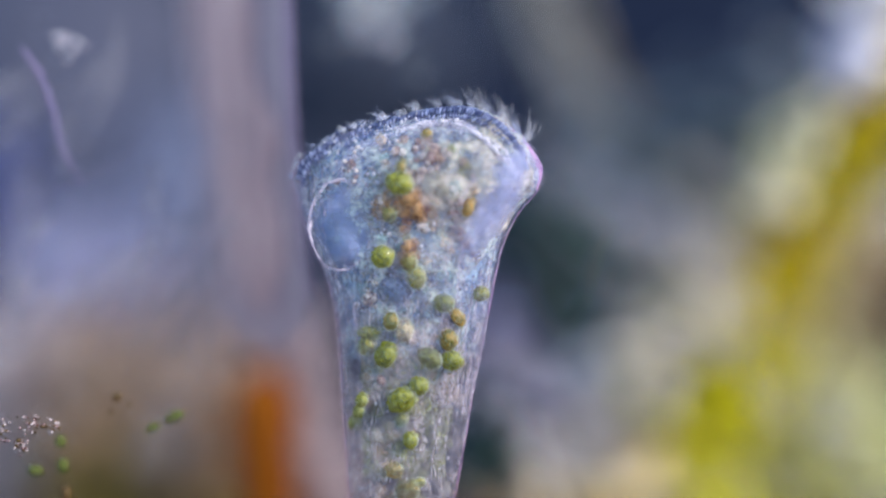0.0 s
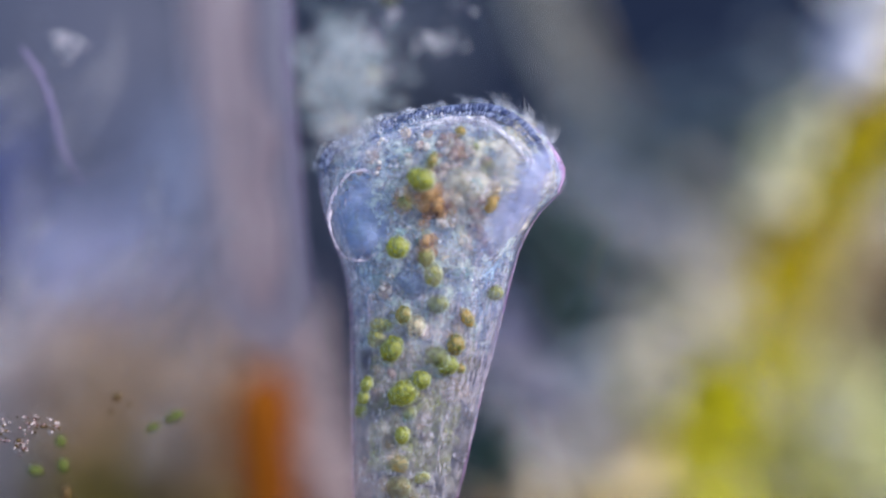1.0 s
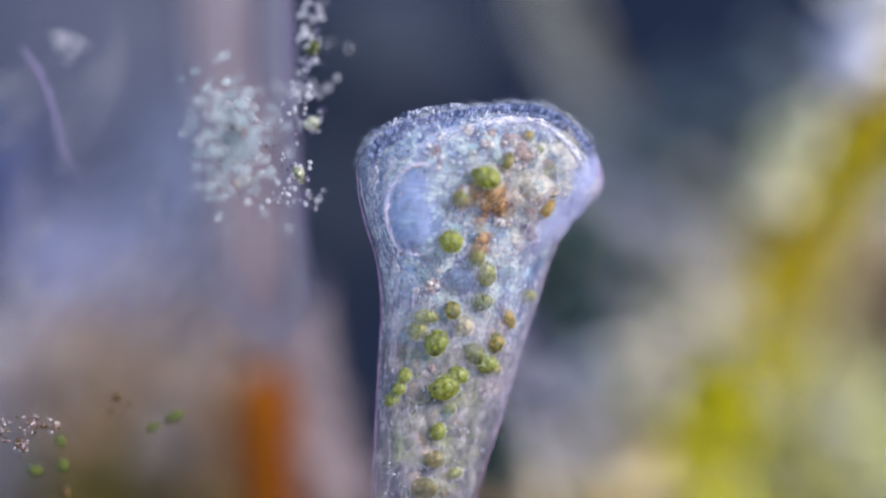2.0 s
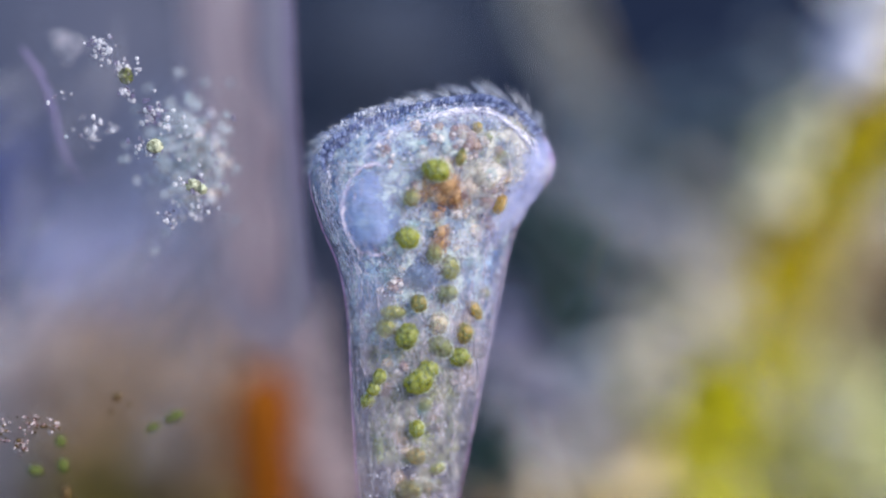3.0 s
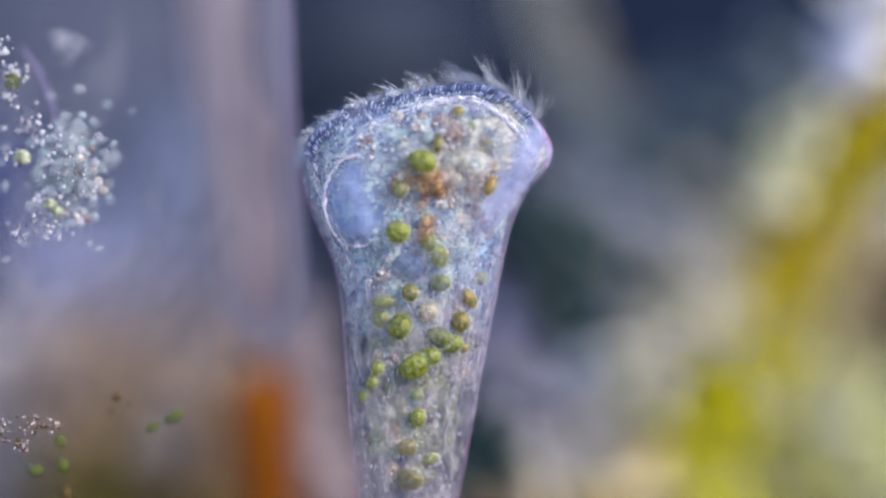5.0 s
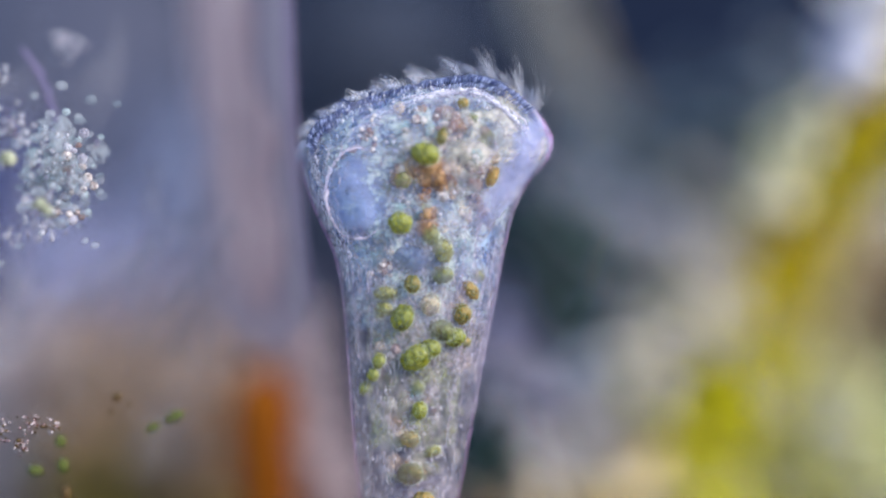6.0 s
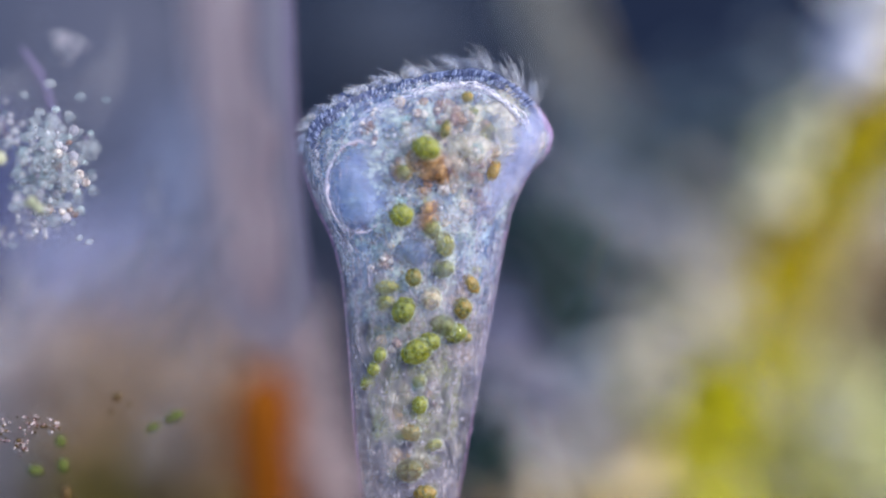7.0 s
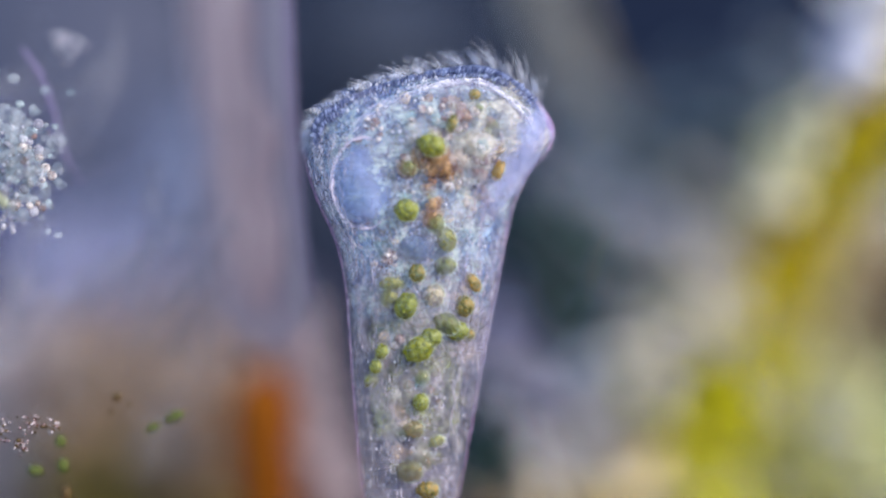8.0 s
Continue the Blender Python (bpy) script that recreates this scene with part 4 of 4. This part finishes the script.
def surroundings():
    stem()
    mound("grey_film", "broad dim grey-blue biofilm sheet", [(60, 150, 330, 460, 0), (-60, 700, 300, 300, 0.1)], 4.0, "sheet", "biofilm")
    cloud("blue_film", "deep blue biofilm in the water", "biofilm", 2.15, [(5, 430, 34, 66, 0, "indigo_flake"), (10, 320, 34, 60, 0, "indigo_flake"), (312, 236, 26, 60, 0, "steel_flake"),
          (386, 430, 30, 60, 0, "steel_flake"), (28, 560, 36, 40, 0, "violet_flake")], size=12, fill=0.9)
    # added lumps that lighten the dark background, as a dim haze
    mound("blue_film", "dim slate-blue haze added far behind the ciliate", [(690, 80, 150, 130, 0), (610, 330, 60, 140, 0.2)], 3.5, "nightblue", "biofilm")
    cloud("lavender_slime", "pale lavender slime floating in the water", "slime", 1.95, [(200, 460, 72, 56, 0, "lavender_flake"), (290, 390, 56, 60, 20, "periwinkle_flake"), (325, 310, 36, 56, 0, "periwinkle_flake"), (110, 480, 44, 44, 0, "lavender_flake"),
          (300, 545, 60, 36, 0, "rose_flake"), (440, 545, 46, 34, 0, "heather_flake"), (150, 535, 66, 36, 0, "rose_flake")], size=14, fill=1.3)
    cloud("pink_detritus", "pinkish-grey heap of detritus", "detritus", 1.75, [(60, 640, 56, 46, 0, "pink_flake"), (15, 745, 46, 70, 0, "pink_flake"), (40, 870, 56, 50, 0, "pink_flake"), (60, 800, 50, 50, 0, "pink_flake"), (90, 880, 40, 40, 0, "taupe_flake"), (380, 640, 56, 42, 0, "salmon_flake"), (405, 760, 42, 66, 0, "salmon_flake"),
          (340, 870, 56, 40, 0, "salmon_flake"), (320, 800, 44, 46, 0, "salmon_flake"), (500, 620, 40, 50, 0, "heather_flake"), (440, 900, 70, 40, 0, "salmon_flake")])
    cloud("pink_detritus", "pinkish strip of detritus beside the orange rod", "detritus", 1.1, [(566, 790, 20, 80, 0, "rose_flake"), (552, 660, 16, 50, 0, "rose_flake"), (600, 860, 26, 40, 0, "rose_flake")], size=12)
    cloud("brown_detritus", "soft brown heap of detritus", "detritus", 1.55, [(235, 660, 74, 42, 0, "taupe_flake"), (215, 735, 66, 46, 0, "brown_flake"), (190, 850, 64, 40, 0, "khaki_flake"), (275, 815, 56, 46, 0, "brown_flake"), (330, 740, 46, 46, 0, "taupe_flake"),
          (132, 780, 34, 46, 0, "brown_flake"), (240, 930, 90, 40, 0, "khaki_flake"), (300, 850, 40, 40, 0, "brown_flake"), (320, 790, 40, 30, 0, "taupe_flake"), (300, 795, 46, 40, 0, "taupe_flake")], fill=2.4)
    filament("orange_rod", "upright rust-orange rod-shaped algal cell", [(464, 655), (466, 760), (476, 880), (488, 1010), (492, 1100)], 1.05, [122, 124, 106, 94, 88], "orange", "algal rod", 1.0, 0.2)
    cloud("rust_flakes", "rust-coloured flakes coming off the orange rod", "detritus", 1.25, [(468, 730, 40, 50, 0, "rust_flake"), (480, 860, 34, 60, 0, "rust_flake")], size=14, fill=0.8)
    filament("violet_filament", "thin blurred violet filament", [(36, 82), (58, 112), (78, 148), (93, 190), (103, 232), (113, 268), (132, 302), (150, 338)], 0.12, [10, 13, 12, 9, 7, 4], "purple", "filament", 0.8, 0.4, 3)
    clump = thing("pale_clump", at(120, 80, 0.17), "small blurred pale pink clump of grains", "debris")
    for i, (x, y, r) in enumerate(((112, 68, 15), (104, 84, 8), (128, 92, 9), (150, 82, 7), (118, 108, 7), (136, 74, 9), (98, 66, 9))):
        lump("grain", at(x, y, 0.17 + 0.006 * i) - at(120, 80, 0.17), (r * 0.8 / 1000,) * 3, "faint", clump, rough=0.3, seed=i)
    cloud("dark_clump", "dark teal clump of loose flakes", "algae clump", 1.27, [(975, 465, 46, 62, 0, "teal_flake"), (990, 408, 36, 32, 0, "teal_flake"), (985, 560, 28, 36, 0, "teal_flake")], fill=3)
    cloud("dark_clump", "small dark teal clump of loose flakes", "algae clump", 1.15, [(885, 765, 26, 36, 0, "teal_flake"), (858, 820, 24, 26, 0, "teal_flake")], size=14)
    filament("grey_filament", "broad blurred grey-brown filament", [(880, -200), (950, -20), (1010, 100), (1065, 220), (1120, 340), (1190, 480)], 1.9, [110, 100, 96, 100, 120], "greybrown", rough=0.5, fibres=((-0.22, 0.10, "greyclump"), (0.25, 0.08, "umber")))
    cloud("grey_haze", "dim haze of grey biofilm flakes", "biofilm", 1.75, [(1065, 445, 28, 60, 0, "dusk_flake"), (1105, 390, 40, 50, 0, "bluegrey_flake"), (1205, 325, 50, 36, 0, "grey_flake"), (1185, 290, 100, 56, 0, "slate_flake"), (1330, 220, 80, 56, 0, "slate_flake"), (1390, 205, 44, 40, 0, "grey_flake"), (1300, 280, 70, 40, 0, "grey_flake"), (1130, 450, 66, 80, 0, "bluegrey_flake"),
          (1085, 350, 50, 50, 0, "grey_flake"), (1255, 410, 76, 64, 0, "stone_flake"), (1085, 620, 56, 60, 0, "dusk_flake"), (1170, 550, 56, 66, 0, "pearl_flake")], fill=1.7)
    cloud("lavender_slime", "lavender slime beside the ciliate", "slime", 1.3, [(915, 610, 24, 50, 0, "orchid_flake"), (950, 680, 44, 34, 0, "orchid_flake"), (1020, 670, 36, 36, 0, "dusk_flake")], size=14, fill=2.0)
    cloud("beige_detritus", "pale beige band of decaying plant flakes", "detritus", 1.34, [(1385, 305, 26, 62, 32, "beige_flake"), (1512, 90, 18, 60, 32, "lilac_flake"), (1552, 20, 34, 56, 32, "mauve_flake"), (1250, 500, 50, 56, 30, "stone_flake"),
          (1188, 600, 36, 56, 40, "beige_flake"), (1140, 640, 40, 50, 40, "pearl_flake"), (1060, 860, 92, 40, -15, "tan_flake"), (1000, 800, 70, 40, -20, "pearl_flake"), (1080, 745, 50, 46, 30, "pearl_flake"), (955, 850, 34, 24, -20, "pearl_flake"), (1080, 850, 36, 36, 0, "tan_flake"), (1040, 720, 44, 40, 30, "pearl_flake"), (980, 760, 40, 26, -30, "pearl_flake"), (962, 806, 26, 22, -20, "pearl_flake")], fill=2.6)
    cloud("olive_clump", "small olive-brown clump beside the algal filament", "detritus", 1.22, [(1135, 735, 28, 36, 0, "olive_flake")], size=14, fill=1.3)
    cloud("brown_detritus", "dark reddish-brown bit of detritus", "detritus", 1.3, [(880, 886, 24, 16, 0, "russet_flake")])
    yellow_filament()
    cloud("sage_detritus", "pale sage-green heap of detritus flakes", "detritus", 2.0, [(1455, 610, 50, 50, 20, "beige_flake"), (1430, 700, 56, 56, 0, "sage_flake"), (1535, 700, 56, 50, 0, "sage_flake"), (1480, 795, 66, 46, 0, "sage_flake"),
          (1410, 870, 60, 40, 0, "fern_flake"), (1550, 860, 60, 50, 0, "sage_flake"), (1335, 870, 46, 40, 0, "fern_flake"), (1350, 770, 40, 60, 10, "straw_flake")])
    cloud("cream_strand", "pale cream strand beside the algal filament", "detritus", 1.9, [(1495, 465, 30, 66, 32, "cream_flake"), (1556, 395, 28, 50, 32, "blush_flake"), (1440, 540, 30, 44, 32, "beige_flake")], fill=1.6)
    cloud("umber_clump", "dark umber clump of detritus", "detritus", 1.85, [(1545, 565, 34, 40, 20, "umber_flake"), (1580, 490, 24, 40, 20, "umber_flake")], fill=1.4)
    veils()
    # grains and cells lying on the brown heap
    for x, y, a, b, turn, kind, what in ((107, 781, 10, 12, 0, "moss", "green algal cell on the brown heap"), (111, 824, 11, 14, 0, "moss", "green algal cell on the brown heap"), (62, 833, 15, 11, 20, "moss", "flat green algal cell"),
                                   (308, 738, 19, 10, -25, "moss", "long green algal cell"), (270, 757, 14, 8, -30, "moss", "blurred green algal cell"), (207, 702, 9, 8, 0, "darkbrown", "small dark olive algal cell"),
                                   (117, 873, 10, 14, 0, "darkbrown", "dark brown algal cell"), (229, 714, 4, 5, 0, "darkbrown", "tiny dark brown grain"), (196, 729, 4, 5, 0, "darkbrown", "tiny dark brown grain")):
        ob = thing("algal_cell", at(x, y, 0.07), what, "algal cell", "cells on the brown heap")
        lump("cell_wall", (0, 0, 0), (a / 1000, a / 1000, b / 1000), kind, ob, rough=0.2, seed=x, turn=turn)
    rnd = random.Random(3)
    for x, y, sx, sy, count in ((62, 748, 24, 15, 40), (98, 757, 7, 7, 9), (38, 790, 12, 12, 26), (8, 760, 10, 20, 16)):
        ob = thing("grain_cluster", at(x, y, -0.03), "cluster of tiny pale pink grains", "grains", "grains on the brown heap")
        bits = [lump_data((rnd.gauss(0, 0.6) * sx / 1000, rnd.uniform(-0.01, 0.01), rnd.gauss(0, 0.6) * sy / 1000), (0.003 * rnd.uniform(0.5, 1.2),) * 3, 0.3, 1.5, q, 1) for q in range(count)]
        part("grains", mesh("grains", *join(bits), M["pinkgrain"]), ob, kind="stuff")
        bits = [lump_data((rnd.gauss(0, 0.6) * sx / 1000, rnd.uniform(-0.01, 0.01), rnd.gauss(0, 0.6) * sy / 1000), (0.0032 * rnd.uniform(0.5, 1.2),) * 3, 0.3, 1.5, q, 1) for q in range(count // 3)]
        part("dark_grains", mesh("dark_grains", *join(bits), M["darkbrown"]), ob, "dark brown grains", "stuff")


def speck():
    ob = thing("floating_speck", at(1000, -160, 0.12), "tiny pale speck whirled past by the feeding current", "speck")
    lump("grain", (0, 0, 0), (0.0045, 0.0045, 0.005), "faint", ob, rough=0.3, seed=5, subdiv=2)
    lump("crumb", (0.012, 0.004, -0.008), (0.0022, 0.0022, 0.0022), "veil", ob, rough=0.3, seed=8, subdiv=2)
    return ob


setting()
surroundings()
CILIATE, TUFTS, ALGAE = ciliate()
DEBRIS = debris()
SPECK = speck()


def motions():
    base = at(*FOOT)
    poses = {t: pose(base.x + dx / 1000, 0, base.z - dy / 1000, 0, lean, 0) @ pose(0, 0, 0, 0, 0, spin) for t, dx, dy, lean, spin in SWAY}
    walk(CILIATE, list(poses.items()))
    for ob, p, turn, spots in ALGAE:
        if len(spots) == 1:
            ob.matrix_basis = pose(p.x, p.y, p.z, 0, turn, 0)
            continue
        rows = []
        for (x, y), t in zip(spots, TRACK_TIMES):
            body, q = poses[t], Vector(p)
            for turns in range(12):
                here = body @ q
                step = body.to_3x3().inverted() @ (at(x, y, here.y) - here)
                q += Vector((step.x, 0, step.z))
            rows.append((t, pose(q.x, q.y, q.z, 0, turn, 0)))
        walk(ob, rows)
    for ob, p, turn, i, k in TUFTS:
        rows = []
        for s in range(41):
            t = s * 0.2
            beat = 11 * math.sin(i * 0.95 - t * 5.0) + 5 * math.sin(i * 2.3 + t * 9.0)
            fold = np.interp(t, (0, 0.8, 1.4, 2.2, 2.8, 3.4, 4.5, 8), (-48, -55, -72, -68, -50, -32, -18, -12))
            rows.append((t, pose(p.x, p.y, p.z, 0, turn - 14 + beat, 0) @ pose(0, 0, 0, fold, 0, 0)))
        walk(ob, rows)
    walk(SPECK, [(t, Matrix.Translation(at(x, y, d))) for t, x, y, d in ((0, 1000, -160, 0.12), (2.9, 1010, -150, 0.12), (3.0, 1028, -50, 0.12), (3.1, 1049, 72, 0.14), (3.2, 1082, 202, 0.12), (3.3, 1146, 206, 0.16), (3.4, 1222, 166, 0.2), (3.5, 1264, 132, 0.14), (3.6, 1290, 75, 0.1), (3.7, 1302, 38, 0.1), (3.8, 1308, -40, 0.1), (4.0, 1310, -150, 0.1), (8, 1310, -170, 0.1))])
    walk(DEBRIS, [(t, Matrix.Translation(at(x, y, d)) @ pose(0, 0, 0, 0, turn, 0) @ pose(0, 0, 0, 0, 0, spin)) for t, x, y, d, spin, turn in DRIFT])


motions()
